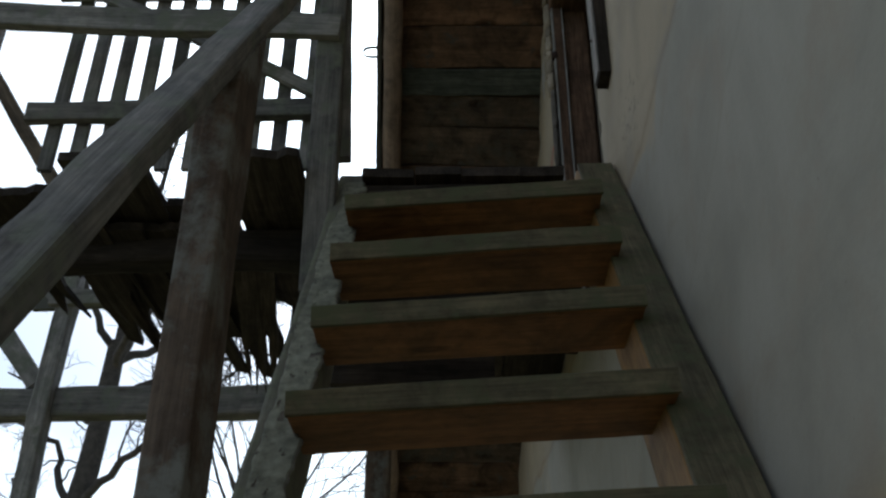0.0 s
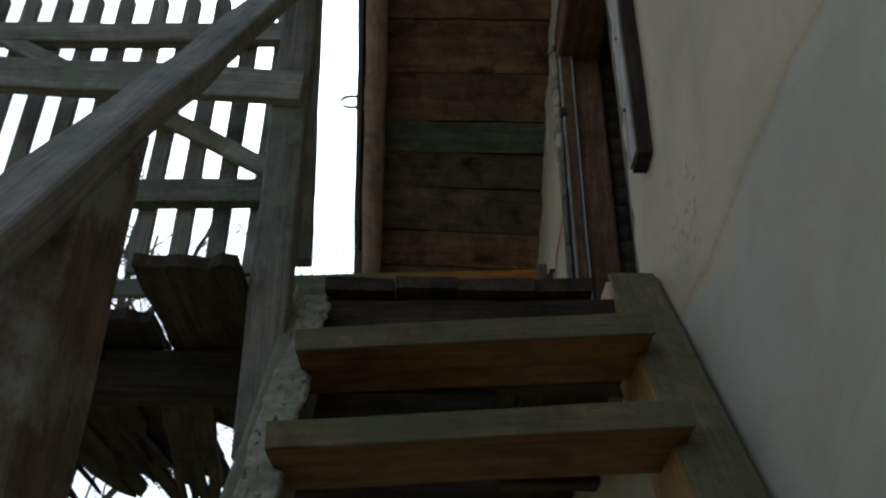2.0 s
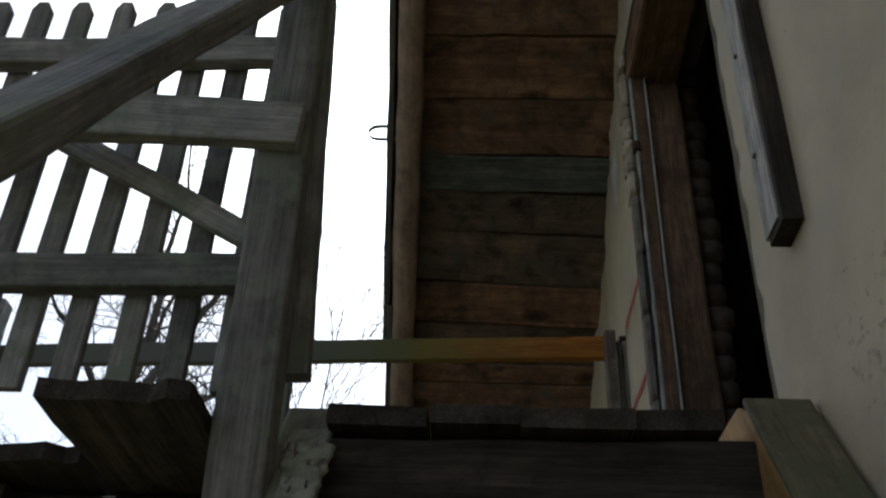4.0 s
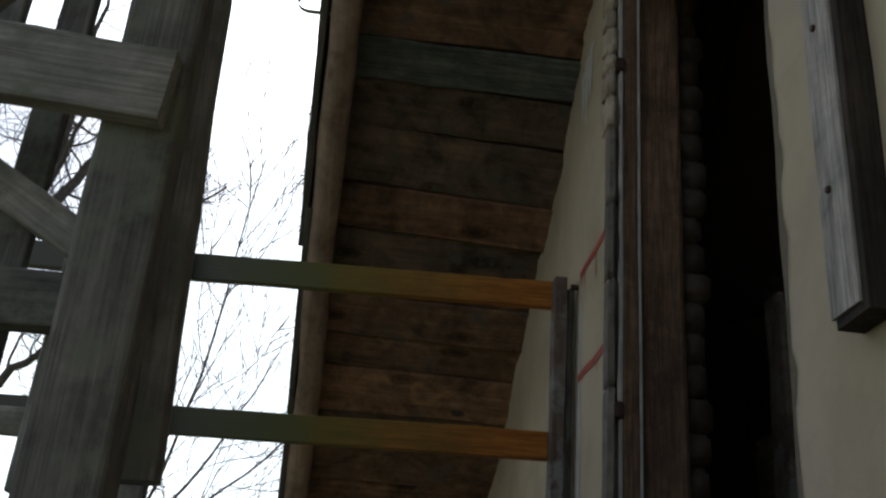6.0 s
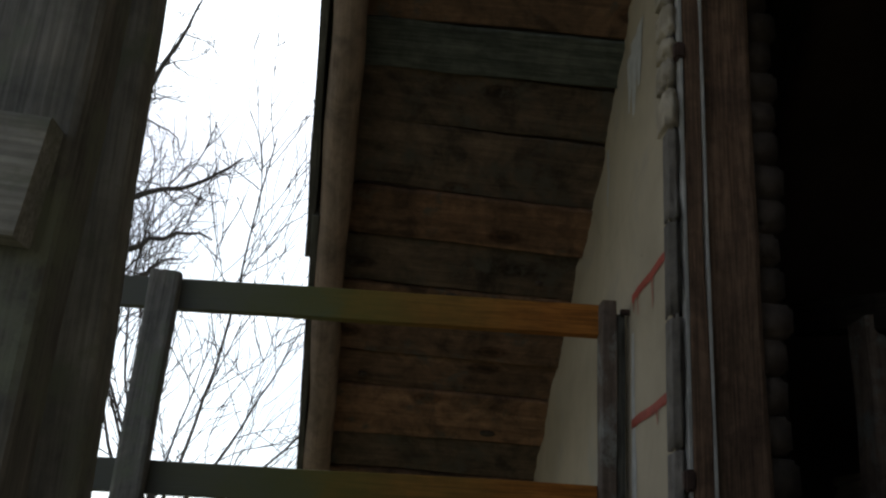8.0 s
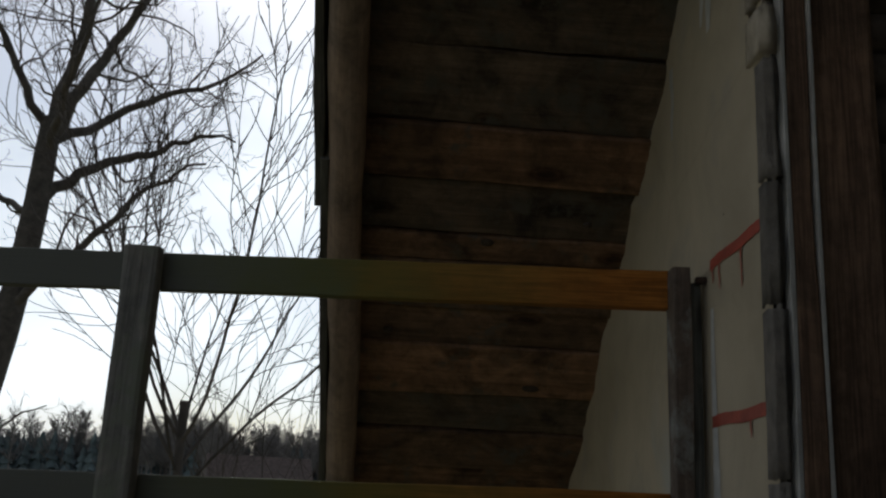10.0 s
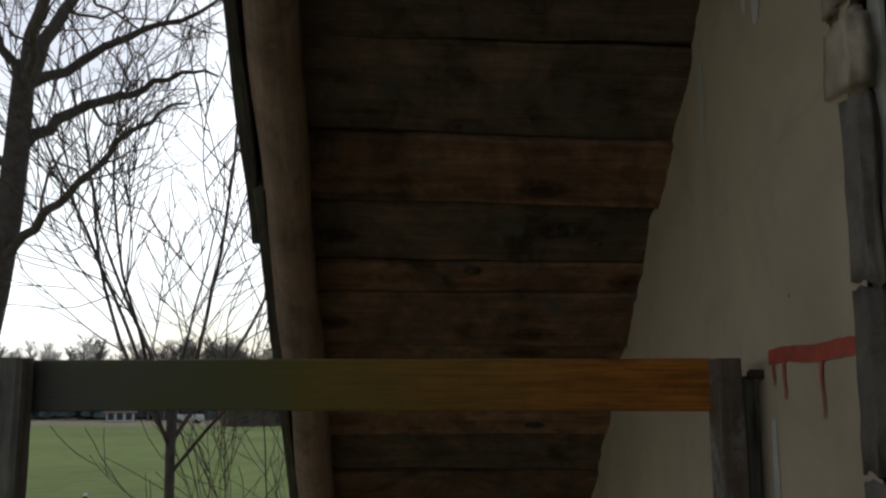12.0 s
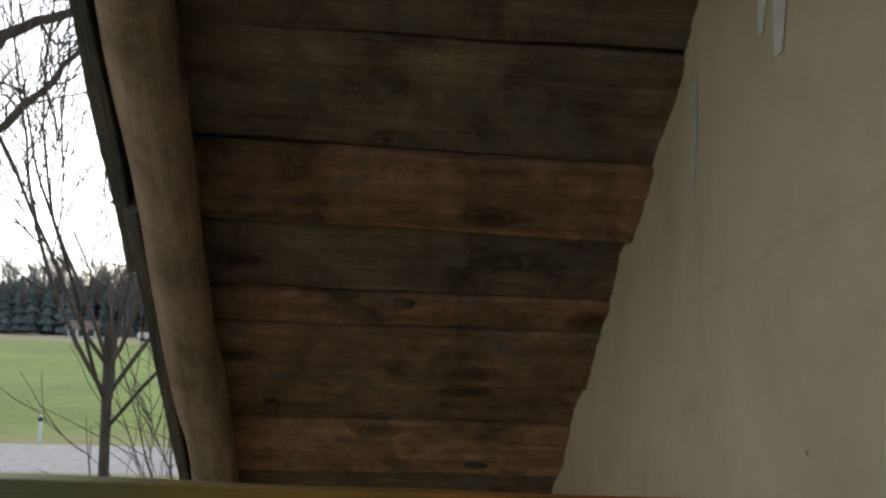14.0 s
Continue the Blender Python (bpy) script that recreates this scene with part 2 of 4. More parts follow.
    c = mix(n, l, pr.outputs["Color"], c, (0.08, 0.07, 0.06))
    crack = n.new("ShaderNodeTexVoronoi")
    crack.feature = "DISTANCE_TO_EDGE"
    crack.inputs["Scale"].default_value = 0.75
    wv = mix(n, l, 0.06, v, mid.outputs["Color"])
    l.new(wv, crack.inputs["Vector"])
    cr = ramp(n, [(0.0, (0.6, 0.56, 0.5)), (0.006, (1, 1, 1))])
    l.new(crack.outputs["Distance"], cr.inputs["Fac"])
    c = mix(n, l, 0.14, c, cr.outputs["Color"], "MULTIPLY")
    l.new(c, b.inputs["Base Color"])
    b.inputs["Roughness"].default_value = 0.9
    h = mix(n, l, 0.35, mid.outputs["Color"], fine.outputs["Color"])
    bumps(n, l, b, h, 0.35, 0.008)
    return m


PLASTER = plaster("stained lime plaster", (0.42, 0.39, 0.325), (0.375, 0.32, 0.25), (0.465, 0.385, 0.272))
# darker copy of PLASTER: the doorway's shade is put into the colour
PLASTER_SHADED = plaster("shaded plaster", (0.25, 0.235, 0.21), (0.14, 0.13, 0.115), (0.30, 0.27, 0.23))


def plain(name, colour, rough=0.8, metal=0.0, scale=12.0, amount=0.35, relief=0.3):
    m, n, l, b = node_mat(name)
    co, info = n.new("ShaderNodeTexCoord"), n.new("ShaderNodeObjectInfo")
    t = noise_tex(n, l, co.outputs["Object"], scale, 6.0, 0.6)
    f = noise_tex(n, l, co.outputs["Object"], scale * 9, 3.0, 0.6)
    r = ramp(n, [(0.3, tuple(c * (1 - amount) for c in colour)), (0.7, tuple(min(1, c * (1 + amount)) for c in colour))])
    l.new(t.outputs["Fac"], r.inputs["Fac"])
    vr = ramp(n, [(0.0, (0.75,) * 3), (1.0, (1.2,) * 3)])
    l.new(info.outputs["Random"], vr.inputs["Fac"])
    c = mix(n, l, 1.0, r.outputs["Color"], vr.outputs["Color"], "MULTIPLY")
    l.new(c, b.inputs["Base Color"])
    b.inputs["Roughness"].default_value, b.inputs["Metallic"].default_value = rough, metal
    bumps(n, l, b, f.outputs["Fac"], relief, 0.003)
    return m


BRICK = plain("eroded clay brick", (0.15, 0.108, 0.082), 0.95, scale=18, relief=0.8)
BRICK_PALE = plain("plaster smeared brick", (0.39, 0.325, 0.245), 0.95, scale=14, relief=0.8)
# mortar of the broken corner; also the painted shade in the crust's pits
MORTAR_DARK = plain("dark crumbling mortar and pit shade", (0.17, 0.145, 0.12), 0.95, scale=22, relief=1.0)
MORTAR = plain("pale lichen crust", (0.30, 0.295, 0.225), 0.95, scale=34, amount=0.45, relief=0.8)
IRON = plain("rusty iron", (0.10, 0.06, 0.045), 0.7, 0.6, scale=25)
STRAP = plain("dull galvanised strap", (0.33, 0.31, 0.29), 0.5, 0.8, scale=30)
RED_PAINT = plain("brick red brushed paint", (0.42, 0.07, 0.035), 0.6, scale=22, amount=0.3)
WHITE_RUN = plain("whitewash run", (0.475, 0.455, 0.42), 0.9, scale=26, amount=0.16)
# pale colour that stands in for light on the door frame's edges
EDGE_GLINT = plain("pale edge highlight", (0.44, 0.41, 0.37), 0.7, scale=16, amount=0.25)
TILE = plain("dull red roof tile", (0.12, 0.085, 0.075), 0.9, scale=2.0)
FAR_WALL = plain("far timber wall", (0.13, 0.10, 0.08), 0.9, scale=1.0)
FAR_WHITE = plain("far white wall", (0.7, 0.7, 0.68), 0.7, scale=1.0, amount=0.08)
GLASS_DARK = plain("dark window glass", (0.03, 0.035, 0.04), 0.15, scale=1.0, amount=0.1)
BARK = plain("grey brown bark", (0.085, 0.072, 0.06), 0.95, scale=9.0, amount=0.4, relief=1.0)
TWIG = plain("dark bare twig", (0.085, 0.068, 0.055), 0.9, scale=6.0)
# far twigs paler, needles paler and bluer: distance haze mixed into the base colours
TWIG_HAZY = plain("haze-paled grey brown twigs", (0.22, 0.20, 0.185), 0.95, scale=1.0)
CONIFER_HAZY = plain("haze-paled spruce needles", (0.088, 0.112, 0.112), 0.95, scale=0.4, amount=0.5)
ASPHALT = plain("worn pale asphalt", (0.33, 0.32, 0.31), 0.9, scale=3.0, amount=0.2)
POST_WHITE = plain("white plastic marker post", (0.75, 0.75, 0.74), 0.5, scale=4.0, amount=0.1)


def ground_mat():
    m, n, l, b = node_mat("spring field grass")
    co = n.new("ShaderNodeTexCoord")
    v = co.outputs["Object"]
    big = noise_tex(n, l, v, 0.035, 5.0, 0.6, 0.5)
    mid = noise_tex(n, l, v, 0.6, 6.0, 0.65)
    fine = noise_tex(n, l, v, 9.0, 5.0, 0.7)
    r = ramp(n, [(0.35, (0.105, 0.15, 0.022)), (0.6, (0.155, 0.215, 0.034)), (0.8, (0.19, 0.22, 0.05))])
    l.new(big.outputs["Fac"], r.inputs["Fac"])
    sep = n.new("ShaderNodeSeparateXYZ")
    l.new(v, sep.inputs[0])
    # straw-coloured verges by the road and the far field edge
    near = n.new("ShaderNodeMapRange")
    near.inputs["From Min"].default_value, near.inputs["From Max"].default_value = 41.0, 36.0
    l.new(sep.outputs["Y"], near.inputs["Value"])
    far = n.new("ShaderNodeMapRange")
    far.inputs["From Min"].default_value, far.inputs["From Max"].default_value = 140.0, 160.0
    l.new(sep.outputs["Y"], far.inputs["Value"])
    c = mix(n, l, near.outputs[0], r.outputs["Color"], (0.21, 0.19, 0.085))
    c = mix(n, l, far.outputs[0], c, (0.24, 0.21, 0.13))
    mr = ramp(n, [(0.3, (0.7, 0.7, 0.7)), (0.7, (1.2, 1.2, 1.2))])
    l.new(mid.outputs["Fac"], mr.inputs["Fac"])
    c = mix(n, l, 0.8, c, mr.outputs["Color"], "MULTIPLY")
    l.new(c, b.inputs["Base Color"])
    b.inputs["Roughness"].default_value = 1.0
    bumps(n, l, b, fine.outputs["Fac"], 0.8, 0.05)
    return m


GRASS = ground_mat()


# ---- building helpers ----
def thing(name, loc, label, category, group="", kind=""):
    ob = new(name)
    ob.empty_display_size = 0.1
    ob.location = loc
    tagged(ob, label, category, group, kind)
    ob["at"] = tuple(loc)
    return ob


def attach(ob, parent):
    if parent is not None:
        ob.parent = parent
        top = parent
        off = Vector((0, 0, 0))
        if "at" in parent:
            off = Vector(parent["at"])
        ob.matrix_parent_inverse = Matrix.Translation(-off) if "at" in parent else parent.matrix_basis.inverted()
    return ob


def link_mesh(name, me, material, parent=None, m=None, label=""):
    if material is not None and not me.materials:
        me.materials.append(material)
    ob = new(name, me)
    if m is not None:
        ob.matrix_basis = m
    attach(ob, parent)
    if label:
        ob["label"] = label
    return ob


def part(name, bm, material, parent=None, label="", m=None, smooth=False):
    me = bpy.data.meshes.new(name)
    bm.to_mesh(me)
    bm.free()
    if smooth:
        me.shade_smooth()
    return link_mesh(name, me, material, parent, m, label)


def data_mesh(name, verts, faces, material, parent=None, label="", m=None, smooth=False):
    me = bpy.data.meshes.new(name)
    me.from_pydata(verts, [], faces)
    me.update()
    if smooth:
        me.shade_smooth()
    return link_mesh(name, me, material, parent, m, label)


def axis_pose(p0, p1, up=(0, 0, 1)):
    """Local x runs from p0 to p1, local z lies nearest to up."""
    p0, p1 = Vector(p0), Vector(p1)
    ax = (p1 - p0).normalized()
    z = Vector(up) - ax * ax.dot(Vector(up))
    if z.length < 1e-4:
        z = Vector((0, -1, 0)) - ax * ax.dot(Vector((0, -1, 0)))
    z.normalize()
    y = z.cross(ax)
    m = Matrix((ax, y, z)).transposed().to_4x4()
    m.translation = p0
    return m


def timber_mesh(name, length, w, h, seed, wear=0.004, bend=0.0, round_=0.12, seg=0.08, ends=0.0, ragged=0.0):
    """A sawn or hewn timber along x, y across (w), z deep (h), with rounded and worn edges."""
    rng = random.Random(seed)
    n = max(3, int(length / seg))
    c = min(w, h) * round_
    prof = []
    for sx, sz in ((1, 1), (-1, 1), (-1, -1), (1, -1)):
        cx, cz = sx * (w / 2 - c), sz * (h / 2 - c)
        a0 = {(1, 1): 0, (-1, 1): 90, (-1, -1): 180, (1, -1): 270}[(sx, sz)]
        for k in range(3):
            a = radians(a0 + 45 * k)
            prof.append((cx + c * math.cos(a), cz + c * math.sin(a)))
    verts, faces = [], []
    k = len(prof)
    o = Vector((rng.uniform(0, 90), rng.uniform(0, 90), rng.uniform(0, 90)))
    for i in range(n + 1):
        x = length * i / n
        dy = bend * math.sin(math.pi * i / n) + wear * 1.5 * noise.noise(o + Vector((x * 1.7, 0, 0)))
        dz = wear * 1.5 * noise.noise(o + Vector((x * 1.7, 7.7, 0)))
        for j, (y, z) in enumerate(prof):
            q = o + Vector((x * 5, y * 16, z * 16))
            rub = wear * 2.2 * noise.noise(q)
            xx = x
            if ragged and i == n:
                xx -= ragged * (0.5 + 0.5 * noise.noise(o + Vector((0, y * 40, z * 40))) + rng.uniform(0, 0.35))
            if ends and i in (0, n):
                xx += ends * noise.noise(o + Vector((i, y * 20, z * 20)))
            verts.append((xx, y * (1 + rub / w) + dy, z * (1 + rub / h) + dz))
    for i in range(n):
        for j in range(k):
            a, b2 = i * k + j, i * k + (j + 1) % k
            faces.append((a, a + k, b2 + k, b2))
    faces.append(tuple(range(k)))
    faces.append(tuple(n * k + j for j in reversed(range(k))))
    me = bpy.data.meshes.new(name)
    me.from_pydata(verts, [], [tuple(reversed(f)) for f in faces])
    me.update()
    return me


SEED = [10]


def timber(name, p0, p1, w, h, material, parent=None, label="", up=(0, 0, 1), **kw):
    """A timber whose middle line runs from p0 to p1."""
    SEED[0] += 1
    L = (Vector(p1) - Vector(p0)).length
    me = timber_mesh(name, L, w, h, SEED[0], **kw)
    return link_mesh(name, me, material, parent, axis_pose(p0, p1, up), label)


def box_bm(x0, x1, y0, y1, z0, z1, bevel=0.0):
    bm = bmesh.new()
    bmesh.ops.create_cube(bm, size=1.0)
    bmesh.ops.scale(bm, vec=(x1 - x0, y1 - y0, z1 - z0), verts=bm.verts)
    bmesh.ops.translate(bm, vec=((x0 + x1) / 2, (y0 + y1) / 2, (z0 + z1) / 2), verts=bm.verts)
    if bevel:
        bmesh.ops.bevel(bm, geom=bm.edges[:], offset=bevel, segments=2, affect="EDGES")
    return bm


# ---- large structure ----
WALL_X = 0.455          # plaster face of the gable wall beside the stair
SLOPE = -0.86           # rise of the roof boards along y
ROOF_Y, ROOF_Z = 4.47, 4.835
RIDGE_Y = 0.4
LANDING = 3.356        # top of the landing boards
DOOR_Y0, DOOR_Y1, DOOR_TOP = 2.575, 3.555, 5.30


def roof_z(y):
    return ROOF_Z + SLOPE * (y - ROOF_Y) if y >= RIDGE_Y else ROOF_Z + SLOPE * (2 * RIDGE_Y - y - ROOF_Y)


def wall_x(y, z):
    x = WALL_X - 0.05 * max(0.0, y - 4.45) + 0.03 * min(1.0, max(0.0, (3.3 - y) / 0.5))
    d = roof_z(y) - z
    x += 0.006 * noise.noise(Vector((y * 1.3, z * 1.3, 0)))
    if d < 0.35:
        x += (0.014 * noise.noise(Vector((y * 7, z * 7, 4))) + 0.006 * noise.noise(Vector((y * 23, z * 23, 4))) + 0.010 * max(0.0, min(1.0, (4.5 - y) / 0.4))) * (1 - max(0, d) / 0.35)
    e = min(abs(y - DOOR_Y0), abs(y - DOOR_Y1))
    if DOOR_TOP > z > LANDING and e < 0.05:
        x += 0.012 * max(0, noise.noise(Vector((y * 9, z * 14, 8))))
    return x


def gable_wall():
    ys = sorted(set([round(-4.0 + 0.1 * i, 4) for i in range(76)] + [round(3.55 + 0.03 * i, 4) for i in range(83)] + [DOOR_Y0, DOOR_Y1]))
    verts, faces, idx = [], [], {}
    levels = sorted(set([0.1 * i for i in range(36)] + [3.6 + 0.03 * i for i in range(75)] + [5.9 + 0.1 * i for i in range(30)] + [LANDING - 0.05, DOOR_TOP]))
    for i, y in enumerate(ys):
        top = roof_z(y) + 0.03
        for k, z in enumerate(levels):
            zz = min(z, top)
            yy = y
            if y in (DOOR_Y0, DOOR_Y1) and LANDING < z < DOOR_TOP:
                yy += 0.012 * noise.noise(Vector((3.1 * y, z * 6, 1)))
            idx[i, k] = len(verts)
            verts.append((wall_x(yy, zz), yy, zz))
    for i in range(len(ys) - 1):
        for k in range(len(levels) - 1):
            if levels[k] >= roof_z(ys[i]) + 0.03 and levels[k] >= roof_z(ys[i + 1]) + 0.03:
                continue
            my, mz = (ys[i] + ys[i + 1]) / 2, (levels[k] + levels[k + 1]) / 2
            if DOOR_Y0 < my < DOOR_Y1 and LANDING - 0.05 < mz < DOOR_TOP:
                continue
            faces.append((idx[i, k], idx[i, k + 1], idx[i + 1, k + 1], idx[i + 1, k]))
    wall = data_mesh("wall_gable", verts, faces, PLASTER, smooth=True)
    tagged(wall, "stained pale plaster gable wall with hairline cracks", "wall", kind="structure")
    # the wall's thickness round the opening
    bm = bmesh.new()
    d = 0.285

    def quad(*p):
        bm.faces.new([bm.verts.new(q) for q in p])
    for y in (DOOR_Y0, DOOR_Y1 + 0.1):
        steps = 24
        xo = WALL_X + (0.024 if y < 3 else 0.02)
        xe = WALL_X + (d if y < 3 else 0.235)
        for s in range(steps):
            z0, z1 = LANDING - 0.05 + (DOOR_TOP - LANDING + 0.05) * s / steps, LANDING - 0.05 + (DOOR_TOP - LANDING + 0.05) * (s + 1) / steps
            w0, w1 = 0.012 * noise.noise(Vector((3.1 * y, z0 * 6, 1))), 0.012 * noise.noise(Vector((3.1 * y, z1 * 6, 1)))
            quad((xo, y + w0, z0), (xe, y + w0, z0), (xe, y + w1, z1), (xo, y + w1, z1))
    quad((WALL_X + 0.004, DOOR_Y0, DOOR_TOP), (WALL_X + d, DOOR_Y0, DOOR_TOP), (WALL_X + d, DOOR_Y1 + 0.1, DOOR_TOP), (WALL_X + 0.004, DOOR_Y1 + 0.1, DOOR_TOP))
    # reveal takes the shaded copy of the plaster
    part("reveal", bm, PLASTER_SHADED, wall, "plaster door reveal with shade in its colour")
    # inner face of the wall
    bm = bmesh.new()
    xi = WALL_X + d
    quad_pts = [(-4, 0, DOOR_Y0, None), (DOOR_Y1 + 0.11, 0, 5.9, None)]
    for y0, z0, y1, _ in quad_pts:
        n = 12
        for s in range(n):
            a, b2 = y0 + (y1 - y0) * s / n, y0 + (y1 - y0) * (s + 1) / n
            quad((xi, a, 0), (xi, b2, 0), (xi, b2, roof_z(b2)), (xi, a, roof_z(a)))
    quad((xi, DOOR_Y0, 0), (xi, DOOR_Y1, 0), (xi, DOOR_Y1, LANDING - 0.05), (xi, DOOR_Y0, LANDING - 0.05))
    quad((xi, DOOR_Y0, DOOR_TOP), (xi, DOOR_Y1, DOOR_TOP), (xi, DOOR_Y1, roof_z(DOOR_Y1)), (xi, DOOR_Y0, roof_z(DOOR_Y0)))
    # same plaster, darkened in colour because it lies indoors
    part("inner_face", bm, PLASTER_SHADED, wall)
    return wall


wall = gable_wall()


def shell():
    """The other walls, the attic floor and the attic partition that close the house."""
    bm = box_bm(WALL_X + 0.285, 7.0, 5.62, 5.9, 0, roof_z(5.75) - 0.12)
    tagged(part("wall_eaves", bm, PLASTER), "plastered eaves wall under the roof edge", "wall", kind="structure")
    bm = box_bm(WALL_X + 0.285, 7.0, -4.0, -3.75, 0, roof_z(-3.9) - 0.05)
    tagged(part("wall_rear", bm, PLASTER), "plastered rear eaves wall", "wall", kind="structure")
    bm = bmesh.new()
    bm.faces.new([bm.verts.new(p) for p in ((7.0, -4, 0), (7.0, 5.9, 0), (7.0, 5.9, roof_z(5.9)), (7.0, RIDGE_Y, roof_z(RIDGE_Y)), (7.0, -4, roof_z(-4)))])
    tagged(part("wall_far_gable", bm, PLASTER), "plastered far gable wall", "wall", kind="structure")
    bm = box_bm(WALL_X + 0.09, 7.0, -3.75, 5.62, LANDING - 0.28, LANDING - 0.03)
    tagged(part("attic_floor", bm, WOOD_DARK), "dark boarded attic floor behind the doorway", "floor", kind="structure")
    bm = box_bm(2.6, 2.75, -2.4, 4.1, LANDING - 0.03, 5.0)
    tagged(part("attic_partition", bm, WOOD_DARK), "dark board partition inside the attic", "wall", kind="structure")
    # eaves console under the roof's foot
    bm = box_bm(-0.40, WALL_X + 0.285, 6.0, 6.16, 2.4, roof_z(6.0) - 0.2, 0.01)
    tagged(part("eaves_return", bm, PLASTER), "small plastered return wall beneath the eaves", "wall", kind="structure")


shell()


def ground():
    verts, faces = [], []
    xs = [-3000, -1200, -500, -220, -120, -70, -40, -25, -15, -8, -4, 0, 4, 8, 15, 40, 120, 500, 1200, 3000]
    ys = [-3000, -800, -200, -60, -20, -8, -3, 0, 3, 6, 9, 12, 16, 20, 25, 30, 36, 45, 60, 80, 110, 150, 200, 400, 1000, 3000]
    for y in ys:
        for x in xs:
            z = 0.25 * noise.noise(Vector((x * 0.03, y * 0.03, 2))) if y > 42 else 0.0
            if y > 170:
                z = 0.0
            verts.append((x, y, z))
    w = len(xs)
    for j in range(len(ys) - 1):
        for i in range(w - 1):
            a = j * w + i
            faces.append((a, a + 1, a + 1 + w, a + w))
    tagged(data_mesh("ground", verts, faces, GRASS, smooth=True), "flat green spring field with straw-coloured verges", "ground", kind="structure")
    v, f = [], []
    for k, x in enumerate(range(-200, 201, 10)):
        v += [(x, 30.6, 0.03), (x, 36.2, 0.03), (x, 30.4, -0.02), (x, 36.4, -0.02)]
    for k in range(40):
        a = 4 * k
        f += [(a, a + 4, a + 5, a + 1), (a + 2, a + 6, a + 4, a), (a + 1, a + 5, a + 7, a + 3)]
    tagged(data_mesh("road", v, f, ASPHALT), "pale grey country road across the field", "road", kind="structure")


ground()


# ---- roof overhang ----
def roof():
    top = thing("roof", (0, RIDGE_Y, roof_z(RIDGE_Y)), "steep boarded roof overhang with brown weathered sheathing boards", "roof", kind="structure")
    up = Vector((0, -SLOPE, 1)).normalized()
    along = Vector((0, 1, SLOPE)).normalized()
    # boards run across from the verge to the wall, joint by joint down the slope
    rows = [(3.0, 0, 1, 0.02), (3.17, 0, 0, 0.02), (3.31, 0, 2, 0.03), (3.49, 0, 0, 0.015), (3.66, 0, 1, 0.02), (3.85, 0, 0, 0.02),
            (4.025, 0.005, 3, 0.016), (4.138, 0.012, 2, 0.024), (4.275, 0.034, 2, 0.026), (4.445, 0.028, 1, 0.006), (4.578, 0.021, 2, 0.022),
            (4.718, 0.008, 1, 0.012), (4.790, 0.014, 0, 0.004), (4.928, 0.008, 0, 0.018), (5.046, -0.003, 1, 0.008), (5.21, 0.009, 2, 0.02),
            (5.34, 0.004, 0, 0.01), (5.48, -0.006, 1, 0.022), (5.61, 0, 0, 0.012), (5.78, 0, 2, 0.02), (5.92, 0, 0, 0.014), (6.08, 0, 1, 0.02), (6.22, 0, 0, 0.015), (6.36, 0, 0, 0.02)]
    rows = [(RIDGE_Y + 0.26 * i, 0, i % 2, 0.02) for i in range(10)] + rows
    kinds = (WOOD_PLANK, WOOD_PLANK_WARM, WOOD_PLANK_DARK, GREEN_WOOD)
    for (y0, k0, tone, lift), (y1, k1, _, _) in zip(rows, rows[1:]):
        ym, skew = (y0 + y1) / 2, (k0 + k1) / 2
        xa, xb = -0.425 - 0.045 * (ym - 4.0), WALL_X + 0.14
        ya, yb = ym + skew * xa, ym + skew * xb
        w = (y1 - y0) / along.y
        a = Vector((xa, ya, roof_z(ya))) + up * lift
        b2 = Vector((xb, yb, roof_z(yb))) + up * lift
        SEED[0] += 1
        me = timber_mesh("roof_board", (b2 - a).length, w - 0.003, 0.028, SEED[0], wear=0.0030, round_=0.22, seg=0.035)
        half = (w - 0.003) / 2
        taper = (k1 - k0) * 0.5
        seed = SEED[0]
        for v in me.vertices:           # waney edges and the taper of the board
            side = 1 if v.co.y > 0 else -1
            t = v.co.x - 0.45
            v.co.y += side * (0.0035 * noise.noise(Vector((v.co.x * 6, seed, side))) + 0.0025 * noise.noise(Vector((v.co.x * 21, seed, side)))) - side * taper * t * abs(v.co.y) / half * (1 if abs(taper) > 0.002 else 0)
        link_mesh("roof_board", me, kinds[tone], top, axis_pose(a, b2, up), "dull green painted board" if tone == 3 else "")
    # dark knots that stand out of the boards
    for x, y, rx, ry in ((0.053, 4.913, 0.022, 0.013), (0.212, 5.175, 0.030, 0.014), (0.028, 4.734, 0.020, 0.013), (-0.211, 4.860, 0.020, 0.012), (0.318, 4.674, 0.014, 0.010), (-0.264, 5.004, 0.016, 0.012)):
        bm = bmesh.new()
        bmesh.ops.create_uvsphere(bm, u_segments=14, v_segments=8, radius=1.0)
        for v in bm.verts:
            q = 1 + 0.25 * noise.noise(v.co * 2.2 + Vector((x * 30, y * 30, 0)))
            v.co = Vector((v.co.x * rx * q, v.co.y * ry * q, v.co.z * 0.006))
        part("knot", bm, KNOT, top, "dark resinous knot", m=axis_pose(Vector((x, y, roof_z(y))) - up * 0.004, Vector((x + 1, y, roof_z(y))) - up * 0.004, up), smooth=True)
    # covering over the boards, both slopes, over the whole house
    bm = bmesh.new()
    e = up * 0.045
